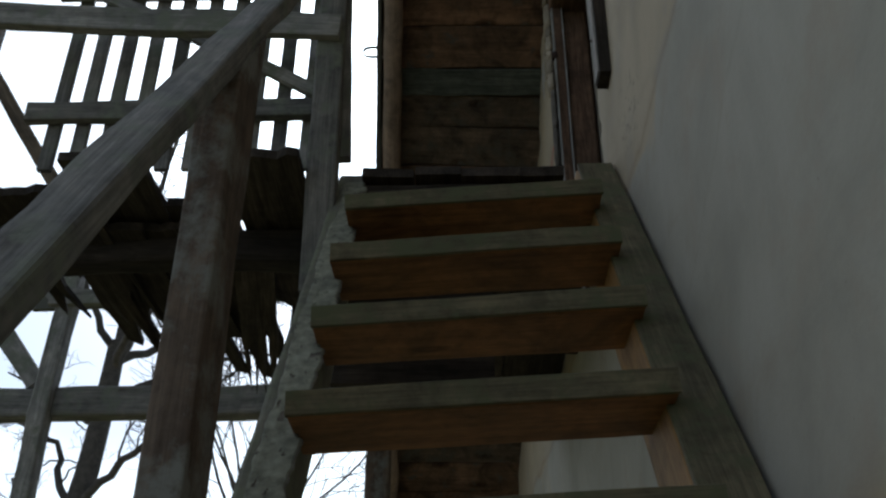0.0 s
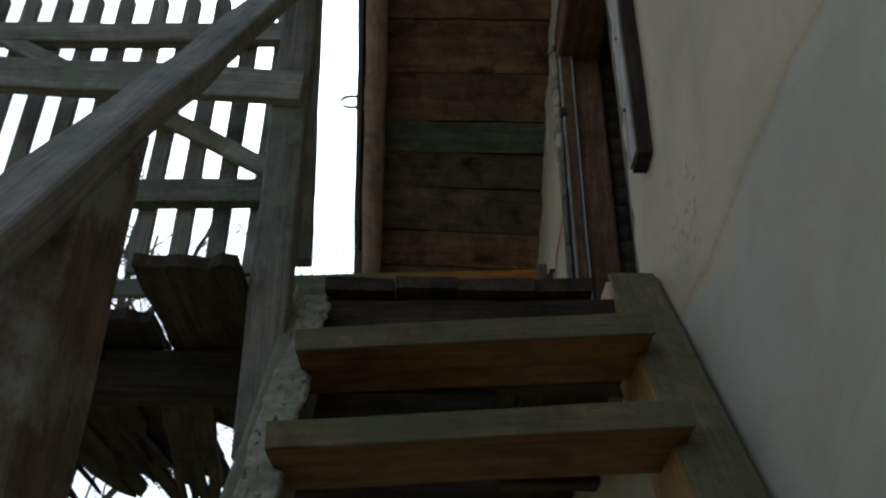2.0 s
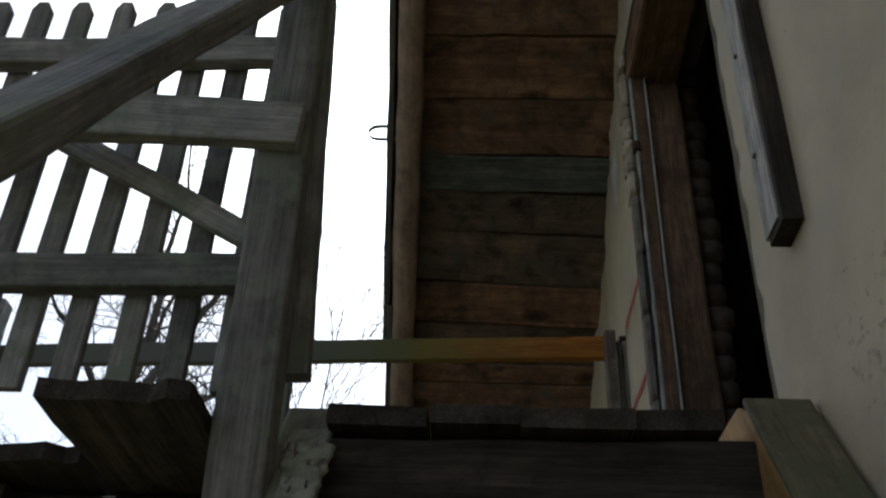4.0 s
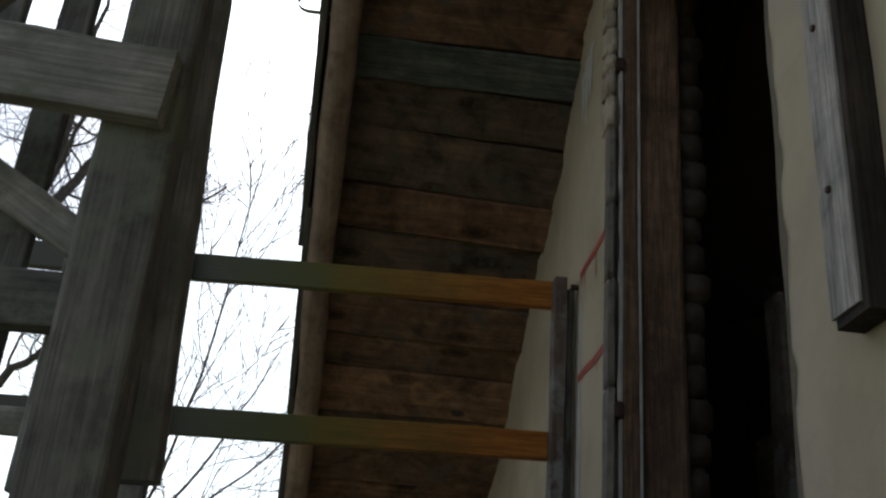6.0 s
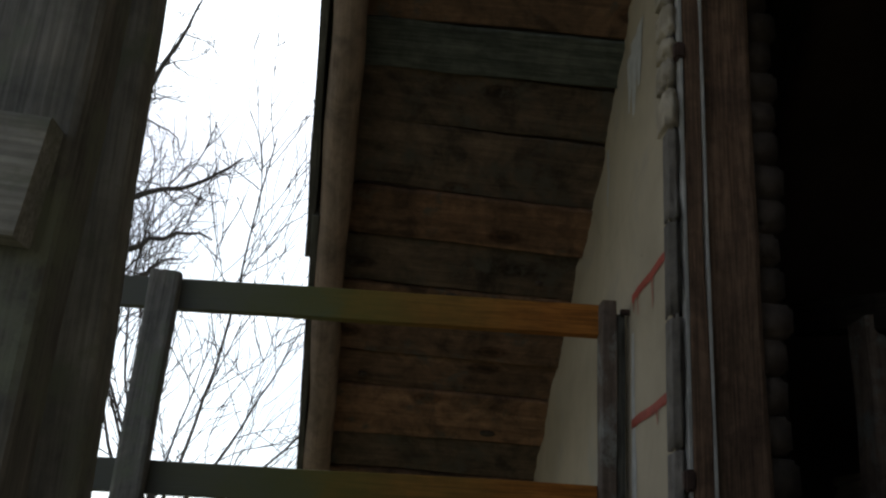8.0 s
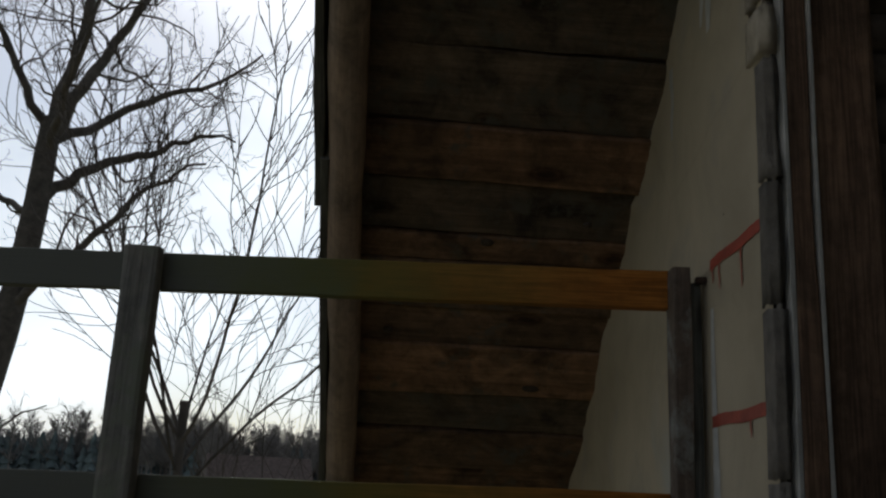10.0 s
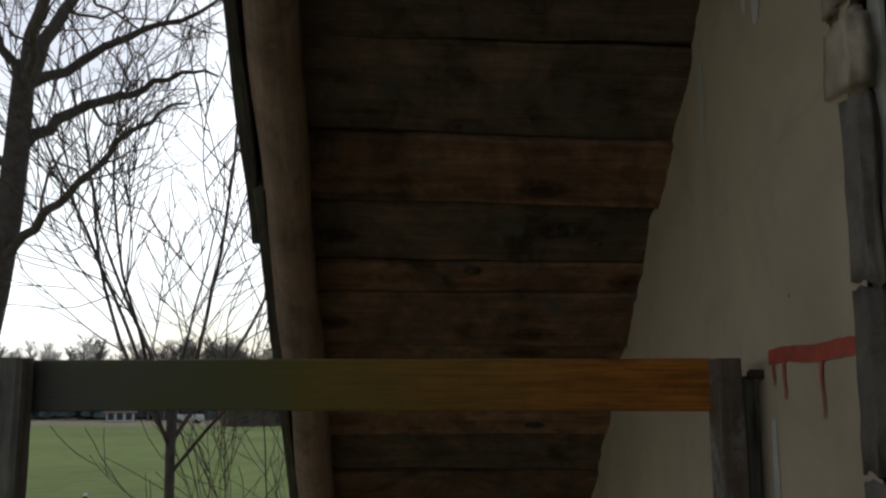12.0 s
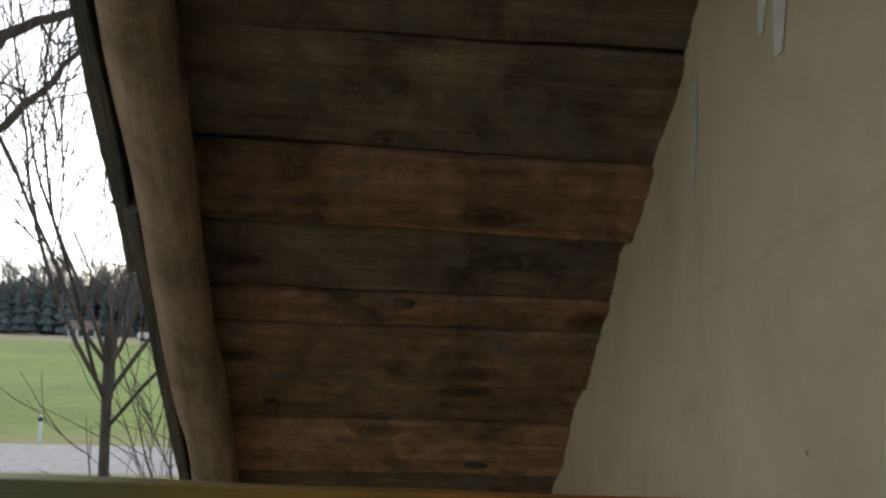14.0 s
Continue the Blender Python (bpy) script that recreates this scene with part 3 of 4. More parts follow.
    for ya, yb in ((RIDGE_Y, 6.4), (RIDGE_Y, -4.6)):
        p = [Vector((-0.43 - 0.045 * (ya - 4.0), ya, roof_z(ya))), Vector((7.3, ya, roof_z(ya))), Vector((7.3, yb, roof_z(yb))), Vector((-0.43 - 0.045 * (yb - 4.0), yb, roof_z(yb)))]
        lo = [bm.verts.new(q + Vector((0, 0, 0.045))) for q in p]
        hi = [bm.verts.new(q + Vector((0, 0, 0.11))) for q in p]
        bm.faces.new(lo)
        bm.faces.new(hi)
        for i in range(4):
            bm.faces.new((lo[i], lo[(i + 1) % 4], hi[(i + 1) % 4], hi[i]))
    part("covering", bm, TILE, top, "dull red roof covering")

    def on(y, x, drop):
        return Vector((x, y, roof_z(y))) - up * drop
    vx = lambda y, x: x - 0.048 * (y - 4.0)
    rafter = timber("verge_rafter", on(RIDGE_Y, vx(RIDGE_Y, -0.352), 0.058), on(6.35, vx(6.35, -0.352), 0.058), 0.098, 0.118, WOOD_RAFTER, top, "round-edged grey brown verge rafter",
           up=up, wear=0.008, round_=0.36, seg=0.07)
    for f in rafter.data.polygons:
        f.use_smooth = True
    timber("verge_board", on(RIDGE_Y, vx(RIDGE_Y, -0.428), 0.012), on(4.62, vx(4.62, -0.428), 0.012), 0.026, 0.14, WOOD_VERGE, top, "dark grey verge board", up=up, wear=0.004)
    timber("verge_board", on(4.50, vx(4.50, -0.412), 0.036), on(6.38, vx(6.38, -0.412), 0.036), 0.024, 0.115, WOOD_VERGE, top, "dark grey verge board", up=up, wear=0.004)
    timber("wall_rafter", on(RIDGE_Y, WALL_X + 0.42, 0.075), on(6.35, WALL_X + 0.42, 0.075), 0.1, 0.14, WOOD_DARK, top, up=up)
    # metal strap bent out from the rafter
    pts = []
    base = on(3.95, -0.425, 0.045)
    for i in range(9):
        a = radians(-90 + 180 * i / 8)
        pts.append(base + Vector((-0.045 - 0.045 * math.cos(a), 0.0, 0.0)) + Vector((0.0, 0.0, 0.034 * math.sin(a))))
    pts = [base + Vector((0.03, 0, -0.034))] + pts + [base + Vector((0.0, 0, 0.034))]
    verts, faces = [], []
    for p in pts:
        for dy, dr in ((-0.011, 0), (0.011, 0), (0.011, 0.004), (-0.011, 0.004)):
            verts.append((p.x - dr, p.y + dy, p.z + dr * 0.5))
    for i in range(len(pts) - 1):
        for j in range(4):
            a, b3 = 4 * i + j, 4 * i + (j + 1) % 4
            faces.append((a, b3, b3 + 4, a + 4))
    data_mesh("strap", verts, faces, STRAP, top, "bent metal gutter strap")


GREEN_WOOD = wood("dull green board", (0.072, 0.080, 0.069), (0.140, 0.152, 0.130), vary=0.05, mottle=0.5)
KNOT = plain("dark resinous knot", (0.05, 0.032, 0.022), 0.6, scale=60, amount=0.6, relief=0.6)
roof()


# ---- stair ----
NOSE_Y, NOSE_Z = 2.092, 3.087      # front top edge of the highest tread at its outer end
RUN, RISE = 0.1837, 0.2597
LEAN_Z = 0.036                     # the treads climb towards the wall
TREADS = 11


def stair():
    st = thing("staircase", (0.03, -0.1, 0.0), "steep open wooden staircase with mossy treads beside a plaster wall", "staircase")
    for i in range(TREADS):
        y, z = NOSE_Y - RUN * i, NOSE_Z - RISE * i
        if z < 0.1:
            break
        tr = timber("tread", (-0.295, y + 0.107, z - 0.0225), (0.382, y + 0.093, z - 0.0225 + LEAN_Z), 0.205, 0.045, WOOD_TREAD, st, "orange brown softwood tread", wear=0.002, ends=0.008)
        SEED[0] += 1
        me = timber_mesh("nosing", 0.680, 0.012, 0.047, SEED[0], wear=0.0016, round_=0.25, seg=0.05)
        link_mesh("nosing", me, WOOD_MOSSY, tr, axis_pose((-0.297, y + 0.003, z - 0.0215), (0.383, y - 0.013, z - 0.0215 + LEAN_Z)), "green mossy tread front")
    up = Vector((0, -RISE, RUN)).normalized()

    def line(x, off, y):
        return Vector((x, y, NOSE_Z + (x + 0.295) / 0.675 * LEAN_Z + (y - NOSE_Y) * RISE / RUN)) + up * off
    low = 0.02
    # stringers: right one bears the treads close to the wall, left one is crusted with lichen
    def wall_line(off, y):
        return Vector((0.419, y, 3.281 + 1.357 * (y - 2.3))) + Vector((0, -0.805, 0.593)) * off
    wall_up = Vector((0, -0.805, 0.593))
    for ob in (timber("stringer", wall_line(-0.097, low), wall_line(-0.097, 2.47), 0.104, 0.17, WOOD_FRESH, st, "yellow softwood stair stringer", up=wall_up, wear=0.003, round_=0.06),
               timber("stringer_top", wall_line(-0.006, low), wall_line(-0.006, 2.385), 0.106, 0.012, WOOD_MOSSY, st, "green mossy stringer edge", up=wall_up, wear=0.002, round_=0.2)):
        down = ob.matrix_basis.to_3x3().inverted()
        for v in ob.data.vertices:          # the head is sawn off level
            w = ob.matrix_basis @ v.co
            if w.z > 3.400:
                v.co += down @ Vector((0, 0, 3.400 - w.z))
    timber("stringer", line(-0.330, -0.185, low), line(-0.330, -0.185, 2.34), 0.078, 0.17, WOOD_PALE_GREY, st, "pale grey weathered stair stringer", up=up, wear=0.006, round_=0.12)
    # lichen crust on the left stringer's edge: an uneven ribbon with a ragged inner border
    verts, faces, bed = [], [], []
    n, m = 620, 20
    for i in range(n + 1):
        y = low + 0.3 + (2.30 - low - 0.3) * i / n
        step = ((NOSE_Y - y) / RUN) % 1.0
        wob = 0.010 * noise.noise(Vector((y * 9, 0, 3))) + 0.006 * noise.noise(Vector((y * 31, 0, 6))) + 0.004 * noise.noise(Vector((y * 90, 0, 6)))
        left = -0.350 + 0.014 * noise.noise(Vector((y * 4.3, 5, 0))) + 0.012 * noise.noise(Vector((y * 17, 5, 0))) + 0.005 * noise.noise(Vector((y * 60, 5, 0)))
        right = -0.274 - 0.012 * step + wob
        for j in range(m + 1):
            x = left + (right - left) * j / m
            bump = -0.0105 + 0.0016 * noise.noise(Vector((x * 40, y * 40, 0))) + 0.0024 * abs(noise.noise(Vector((x * 110, y * 110, 0))))
            if j in (0, m):
                bump = -0.0165
            verts.append(tuple(line(x, bump - 0.085, y)))
            bed.append(tuple(line(x, -0.0978, y)))
    under = []
    for i in range(n):
        for j in range(m):
            a = i * (m + 1) + j
            q = (a, a + 1, a + m + 2, a + m + 1)
            under.append(q)
            p = Vector(verts[a])
            if noise.noise(Vector((p.x * 75, p.y * 48, 2))) + 0.5 * noise.noise(Vector((p.x * 170, p.y * 120, 4))) < 0.46 or j in (0, m - 1):
                faces.append(q)
    data_mesh("lichen_crust", verts, faces, MORTAR, st, "pale crumbling lichen crust", smooth=True)
    # dark sheet added below the crust so that its pits look shadowed
    data_mesh("rotten_edge", bed, under, MORTAR_DARK, st, "dark sheet for the shade in the crust's pits")
    # posts and hand rail
    post = timber("newel_post", (-0.389, 1.280, 0.0), (-0.388, 1.280, 2.86), 0.064, 0.130, WOOD_POST, st, "brown weathered post with flaking surface", up=(0, -1, 0), wear=0.004, round_=0.08)
    for v in post.data.vertices:        # its head is cut to the handrail's slope
        if v.co.x > 2.6:
            v.co.x -= 1.42 * v.co.z * (v.co.x - 2.6) / 0.26
    timber("top_post", (-0.394, 2.312, LANDING - 0.45), (-0.412, 2.285, 4.5), 0.088, 0.062, WOOD_GREY, st, "tall grey weathered post", up=(0, -1, 0), wear=0.003)
    sl = 1.419
    timber("handrail", (-0.390, 0.18, 2.628 + sl * (0.18 - 1.1)), (-0.390, 2.33, 2.628 + sl * (2.33 - 1.1)), 0.066, 0.038, WOOD_GREY, st, "thick grey weathered handrail", up=Vector((0, -sl, 1)), wear=0.004, round_=0.16)
    return st


stair()


def cross_beam():
    ob = timber("cross_beam", (-0.372, 2.250, 3.838), (-2.3, 2.262, 3.955), 0.034, 0.096, WOOD_GREY, None, wear=0.005)
    tagged(ob, "grey weathered cross beam nailed to a post", "beam")
    post = timber("side_post", (-2.27, 2.29, 0.0), (-2.27, 2.29, 4.1), 0.1, 0.1, WOOD_POST, None, up=(0, -1, 0))
    tagged(post, "grey weathered standing post", "post")


cross_beam()


# ---- landing, ruined gallery floor ----
def landing():
    ob = thing("landing", (0.0, 3.2, LANDING - 0.2), "dark weathered wooden landing before the doorway", "landing", kind="structure")
    rng = random.Random(11)
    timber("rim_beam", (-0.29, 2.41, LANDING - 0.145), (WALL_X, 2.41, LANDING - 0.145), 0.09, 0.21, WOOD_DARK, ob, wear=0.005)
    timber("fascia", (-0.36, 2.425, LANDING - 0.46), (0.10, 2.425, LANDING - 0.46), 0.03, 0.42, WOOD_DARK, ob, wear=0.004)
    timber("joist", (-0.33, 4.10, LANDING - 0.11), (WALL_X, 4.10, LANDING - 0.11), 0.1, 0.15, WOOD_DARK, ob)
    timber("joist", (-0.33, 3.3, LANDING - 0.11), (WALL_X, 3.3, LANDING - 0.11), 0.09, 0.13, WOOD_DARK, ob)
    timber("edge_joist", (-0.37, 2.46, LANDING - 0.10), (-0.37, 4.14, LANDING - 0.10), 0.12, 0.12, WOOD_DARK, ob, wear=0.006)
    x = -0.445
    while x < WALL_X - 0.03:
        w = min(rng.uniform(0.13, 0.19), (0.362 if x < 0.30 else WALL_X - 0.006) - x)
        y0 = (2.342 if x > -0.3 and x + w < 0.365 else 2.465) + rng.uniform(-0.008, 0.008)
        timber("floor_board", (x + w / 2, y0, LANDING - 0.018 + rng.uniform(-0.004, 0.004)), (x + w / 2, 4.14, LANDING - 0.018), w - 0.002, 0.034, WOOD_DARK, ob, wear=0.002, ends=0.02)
        x += w


landing()


def splinter_board(p0, p1, w, seed, parent, tip=0.25, thick=0.03):
    """A rotten board whose far end breaks into long splinters; runs along local x."""
    rng = random.Random(seed)
    L = (Vector(p1) - Vector(p0)).length
    lanes = 7
    verts, faces = [], []
    n = 14
    drop = [rng.choice((0, 0, 2, 4, 5)) for _ in range(lanes)]
    cuts = [L - tip * (rng.random() ** 0.6) for _ in range(lanes + 1)]
    for i in range(n + 1):
        for j in range(lanes + 1):
            end = cuts[j]
            x = end * i / n
            if i == 0:
                x += 0.03 * noise.noise(Vector((j * 1.3, seed, 0)))
            y = (j / lanes - 0.5) * w + 0.006 * noise.noise(Vector((x * 6, j, seed)))
            sag = -0.05 * max(0, (x - 0.75 * L) / L) ** 1.2 * (1 + noise.noise(Vector((j, seed, 0))))
            t = thick * (1 - 0.6 * (i / n) ** 3)
            o = 0.005 * noise.noise(Vector((x * 9, y * 20, seed)))
            verts.append((x, y, sag + o))
            verts.append((x, y, sag - t + o))
    w2 = lanes + 1
    for i in range(n):
        for j in range(lanes):
            if i >= n - drop[j]:
                continue
            a, b2, c, d = 2 * (i * w2 + j), 2 * (i * w2 + j + 1), 2 * ((i + 1) * w2 + j + 1), 2 * ((i + 1) * w2 + j)
            faces += [(a, b2, c, d), (a + 1, d + 1, c + 1, b2 + 1)]
            if i == 0:
                faces.append((a, a + 1, b2 + 1, b2))
            if j == 0 or i >= n - drop[j - 1]:
                faces.append((a, d, d + 1, a + 1))
            if j == lanes - 1 or i >= n - drop[j + 1]:
                faces.append((b2, b2 + 1, c + 1, c))
            if i == n - 1 - drop[j]:
                faces.append((d, c, c + 1, d + 1))
    data_mesh("rotten_board", verts, faces, WOOD_DARK, parent, m=axis_pose(p0, p1))


def gallery():
    ob = thing("ruined_gallery", (-1.2, 3.2, 3.1), "collapsed dark gallery floor with rotten splintered boards", "gallery", kind="structure")
    z = 3.315
    splinter_board((-0.565, 2.19, z), (-0.575, 3.75, z - 0.02), 0.22, 1, ob, 0.45)
    splinter_board((-0.80, 2.44, z), (-0.80, 3.80, z - 0.03), 0.20, 2, ob, 0.6)
    splinter_board((-1.03, 2.20, z), (-1.01, 3.60, z - 0.03), 0.24, 3, ob, 0.5)
    splinter_board((-1.36, 2.36, z - 0.01), (-1.30, 3.40, z - 0.06), 0.25, 4, ob, 0.6)
    splinter_board((-1.68, 2.42, z - 0.01), (-1.66, 3.10, z - 0.05), 0.24, 5, ob, 0.4)
    splinter_board((-0.92, 2.5, z - 0.05), (-0.82, 3.55, z - 0.16), 0.17, 6, ob, 0.6)
    splinter_board((-0.66, 2.62, z - 0.05), (-0.80, 3.72, z - 0.2), 0.13, 7, ob, 0.7)
    splinter_board((-1.18, 2.4, z - 0.04), (-1.02, 3.3, z - 0.26), 0.15, 8, ob, 0.6)
    splinter_board((-0.86, 2.62, z - 0.055), (-0.82, 3.80, z - 0.10), 0.34, 19, ob, 0.5)
    splinter_board((-1.12, 2.5, z - 0.06), (-1.05, 3.55, z - 0.16), 0.28, 23, ob, 0.6)
    timber("gallery_joist", (-0.42, 2.60, z - 0.105), (-2.3, 2.58, z - 0.105), 0.10, 0.13, WOOD_DARK, ob, wear=0.01, round_=0.25)
    timber("edge_beam", (-0.31, 4.10, 3.30), (-2.3, 4.10, 3.28), 0.1, 0.145, WOOD_GREY, ob, wear=0.007, round_=0.15)
    timber("corner_post", (-1.90, 4.05, 0.0), (-1.88, 4.05, 4.5), 0.085, 0.085, WOOD_GREY, ob, up=(0, -1, 0), wear=0.006)
    timber("gallery_brace", (-2.02, 4.10, 4.36), (-2.86, 4.10, 5.60), 0.05, 0.075, WOOD_PALE, ob)
    timber("gallery_brace", (-2.40, 4.09, 4.30), (-1.88, 4.09, 3.75), 0.04, 0.085, WOOD_GREY, ob)
    timber("gallery_brace", (-2.45, 4.09, 3.98), (-1.96, 4.09, 3.38), 0.04, 0.09, WOOD_GREY, ob)
    timber("gallery_rail", (-1.86, 4.06, 4.175), (-2.76, 4.06, 4.165), 0.03, 0.04, WOOD_GREY, ob)
    timber("outer_post", (-2.72, 4.12, 0.0), (-2.72, 4.12, 5.65), 0.09, 0.09, WOOD_POST, ob, up=(0, -1, 0))
    timber("gallery_rail", (-0.98, 4.00, 3.79), (-1.95, 4.00, 3.785), 0.035, 0.078, WOOD_GREY, ob)
    for x in (-0.36, -1.3, -2.25):
        timber("gallery_post", (x, 4.18, 0.0), (x, 4.18, 3.24), 0.11, 0.11, WOOD_POST, ob, up=(0, -1, 0), wear=0.006)


gallery()


# ---- picket gate, standing open ----
def gate():
    y = 2.405
    g = thing("picket_gate", (-0.42, y, 3.45), "open grey weathered picket gate with a diagonal brace", "gate")
    timber("gate_stile", (-0.370, y - 0.012, 3.42), (-0.408, y - 0.012, 4.31), 0.075, 0.036, WOOD_GREY, g, up=(0, -1, 0))
    x = -0.475
    k = 0
    rng = random.Random(3)
    while x > -1.38:
        lean = rng.uniform(-0.004, 0.004)
        SEED[0] += 1
        L = 0.93
        bm = bmesh.new()
        w, t = 0.044, 0.02
        out = [(0, -w / 2), (L - 0.022, -w / 2), (L, -w / 4), (L, w / 4), (L - 0.022, w / 2), (0, w / 2)]
        lo = [bm.verts.new((px, py, -t / 2)) for px, py in out]
        hi = [bm.verts.new((px, py, t / 2)) for px, py in out]
        bm.faces.new(list(reversed(lo)))
        bm.faces.new(hi)
        for i in range(6):
            bm.faces.new((lo[i], lo[(i + 1) % 6], hi[(i + 1) % 6], hi[i]))
        bmesh.ops.bevel(bm, geom=bm.edges[:], offset=0.002, segments=1, affect="EDGES")
        part("picket", bm, WOOD_GREY, g, m=axis_pose((x + lean, y + 0.012, 3.40), (x - lean, y + 0.012, 4.33 + rng.uniform(-0.008, 0.008)), (0, -1, 0)))
        x -= 0.0912
        k += 1
    timber("gate_rail", (-0.43, y - 0.020, 3.613), (-1.38, y - 0.020, 3.605), 0.036, 0.07, WOOD_GREY, g)
    timber("gate_rail", (-0.43, y - 0.020, 4.15), (-1.38, y - 0.020, 4.14), 0.036, 0.068, WOOD_GREY, g)
    timber("gate_brace", (-0.42, y - 0.024, 3.665), (-1.36, y - 0.024, 4.20), 0.026, 0.046, WOOD_GREY, g)
    for z in (3.61, 4.15):
        part("hinge", box_bm(-0.41, -0.375, y - 0.060, y - 0.028, z - 0.03, z + 0.03, 0.006), IRON, g, "rusty hinge")


gate()


# ---- landing railing ----
def railing():
    r = thing("landing_railing", (0.0, 3.967, LANDING), "wooden railing across the landing, orange turning to mossy grey", "railing")
    timber("top_rail", (0.384, 3.992, 4.3225), (-2.1, 4.151, 4.323), 0.034, 0.083, WOOD_RAIL, r, "orange to green stained top rail", wear=0.002, round_=0.08)
    timber("lower_rail", (0.384, 3.992, 3.860), (-2.1, 4.151, 3.830), 0.034, 0.08, WOOD_RAIL, r, "orange to green stained lower rail", wear=0.002, round_=0.08)
    timber("rail_post", (-0.752, 4.018, 3.05), (-0.752, 4.018, 4.366), 0.078, 0.05, WOOD_GREY, r, "grey weathered rail post", up=(0, -1, 0), wear=0.003, round_=0.25)
    timber("wall_post", (0.402, 3.958, LANDING - 0.01), (0.402, 3.958, 4.362), 0.037, 0.066, WOOD_POST, r, "grey weathered wall post", up=(0, -1, 0), wear=0.004)
    # no real lath: a dark strip fills in the shadowed gap behind the post
    timber("wall_lath", (0.436, 3.966, LANDING - 0.01), (0.436, 3.966, 4.335), 0.022, 0.030, WOOD_VERGE, r, "dark strip for the shade between post and plaster", up=(0, -1, 0), wear=0.002)
    part("hook", box_bm(0.430, 0.458, 3.935, 3.949, 4.330, 4.345, 0.003), IRON, r, "small iron hook")


railing()


# ---- doorway ----
def doorway():
    d = thing("door_1", (WALL_X, 3.6, LANDING), "open doorway without a door, with a reddish timber post", "doorway", kind="structure")
    z0, z1 = LANDING - 0.02, DOOR_TOP
    timber("frame_strip", (0.503, 3.55, z0), (0.500, 3.55, z1), 0.040, 0.05, WOOD_FRAME, d, "narrow dark frame strip", up=(0, -1, 0))
    # two pale strips paint the highlights along the frame's edges
    timber("edge_strip", (0.480, 3.538, z0), (0.476, 3.538, z1), 0.007, 0.03, EDGE_GLINT, d, "thin pale strip for the frame's lit edge", up=(0, -1, 0), wear=0.001)
    timber("edge_strip", (0.528, 3.535, z0), (0.525, 3.535, z1), 0.006, 0.03, EDGE_GLINT, d, "thin pale strip for the frame's lit edge", up=(0, -1, 0), wear=0.001)
    timber("door_post", (0.594, 3.605, z0), (0.592, 3.605, z1), 0.125, 0.12, WOOD_FRAME, d, "reddish brown timber door post", up=(0, -1, 0), wear=0.004)
    timber("lintel", (0.56, DOOR_Y0 - 0.1, z1 - 0.06), (0.56, DOOR_Y1 + 0.1, z1 - 0.06), 0.19, 0.13, WOOD_FRAME, d, "reddish brown timber lintel")
    # rusty hinge pins left on the frame
    for z in (4.86, 3.86):
        part("hinge_pin", box_bm(0.462, 0.486, 3.515, 3.545, z - 0.022, z + 0.022, 0.005), IRON, d, "rusty hinge pin")
    # eroded bricks of the inner leaf, rounded and uneven
    rng = random.Random(21)
    z = z0
    while z < z1 - 0.05:
        h = 0.078 + rng.uniform(-0.006, 0.006)
        bm = box_bm(0.655, 0.735 + rng.uniform(-0.012, 0.012), 3.60 + rng.uniform(0, 0.012), 3.86, z, z + h)
        bmesh.ops.bevel(bm, geom=bm.edges[:], offset=0.010, segments=3, affect="EDGES")
        for v in bm.verts:
            v.co += Vector((1, 0.6, 0.5)) * (0.007 * noise.noise(v.co * 16) + 0.004 * noise.noise(v.co * 45))
        part("brick", bm, BRICK, d, smooth=True)
        z += h + 0.009
    # broken brick ends and mortar along the plaster's outer corner
    z = z0
    while z < z1 - 0.04:
        pale = z > 4.5
        h = rng.choice((0.06, 0.085, 0.11, 0.15)) if pale else rng.choice((0.16, 0.24, 0.3))
        bm = box_bm(0.4485 - (0.008 if pale else 0.0), 0.474, 3.529 + rng.uniform(-0.004, 0.012), 3.60 + (0.02 if pale else 0.0), z, z + h)
        bmesh.ops.bevel(bm, geom=bm.edges[:], offset=0.010, segments=2, affect="EDGES")
        bmesh.ops.subdivide_edges(bm, edges=[e for e in bm.edges if e.calc_length() > 0.03], cuts=5, use_grid_fill=True)
        for v in bm.verts:
            v.co += Vector((0.3, 1, 0.6)) * (0.026 * noise.noise(v.co * 14) + 0.012 * noise.noise(v.co * 40))
        part("broken_brick", bm, BRICK_PALE if pale else MORTAR_DARK, d, smooth=True)
        z += h + (rng.uniform(0.0, 0.006) if pale else -0.012)


doorway()


def wall_bar():
    b = thing("wall_batten", (0.43, 2.31, 3.63), "dark wooden batten with flaking white paint nailed to plaster", "batten")
    bar = timber("batten", (0.466, 2.326, 3.674), (0.466, 2.334, 4.95), 0.040, 0.085, WOOD_DARK, b, up=(0, -1, 0), wear=0.002, round_=0.06)
    timber("painted_face", (0.4445, 2.332, 3.687), (0.4445, 2.340, 4.94), 0.005, 0.072, WOOD_WHITE, bar, "flaking white paint", up=(0, -1, 0), wear=0.001)
    for z in (3.85, 4.1, 4.4):
        part("nail", box_bm(0.437, 0.444, 2.337, 2.345, z, z + 0.008, 0.001), IRON, b)


wall_bar()


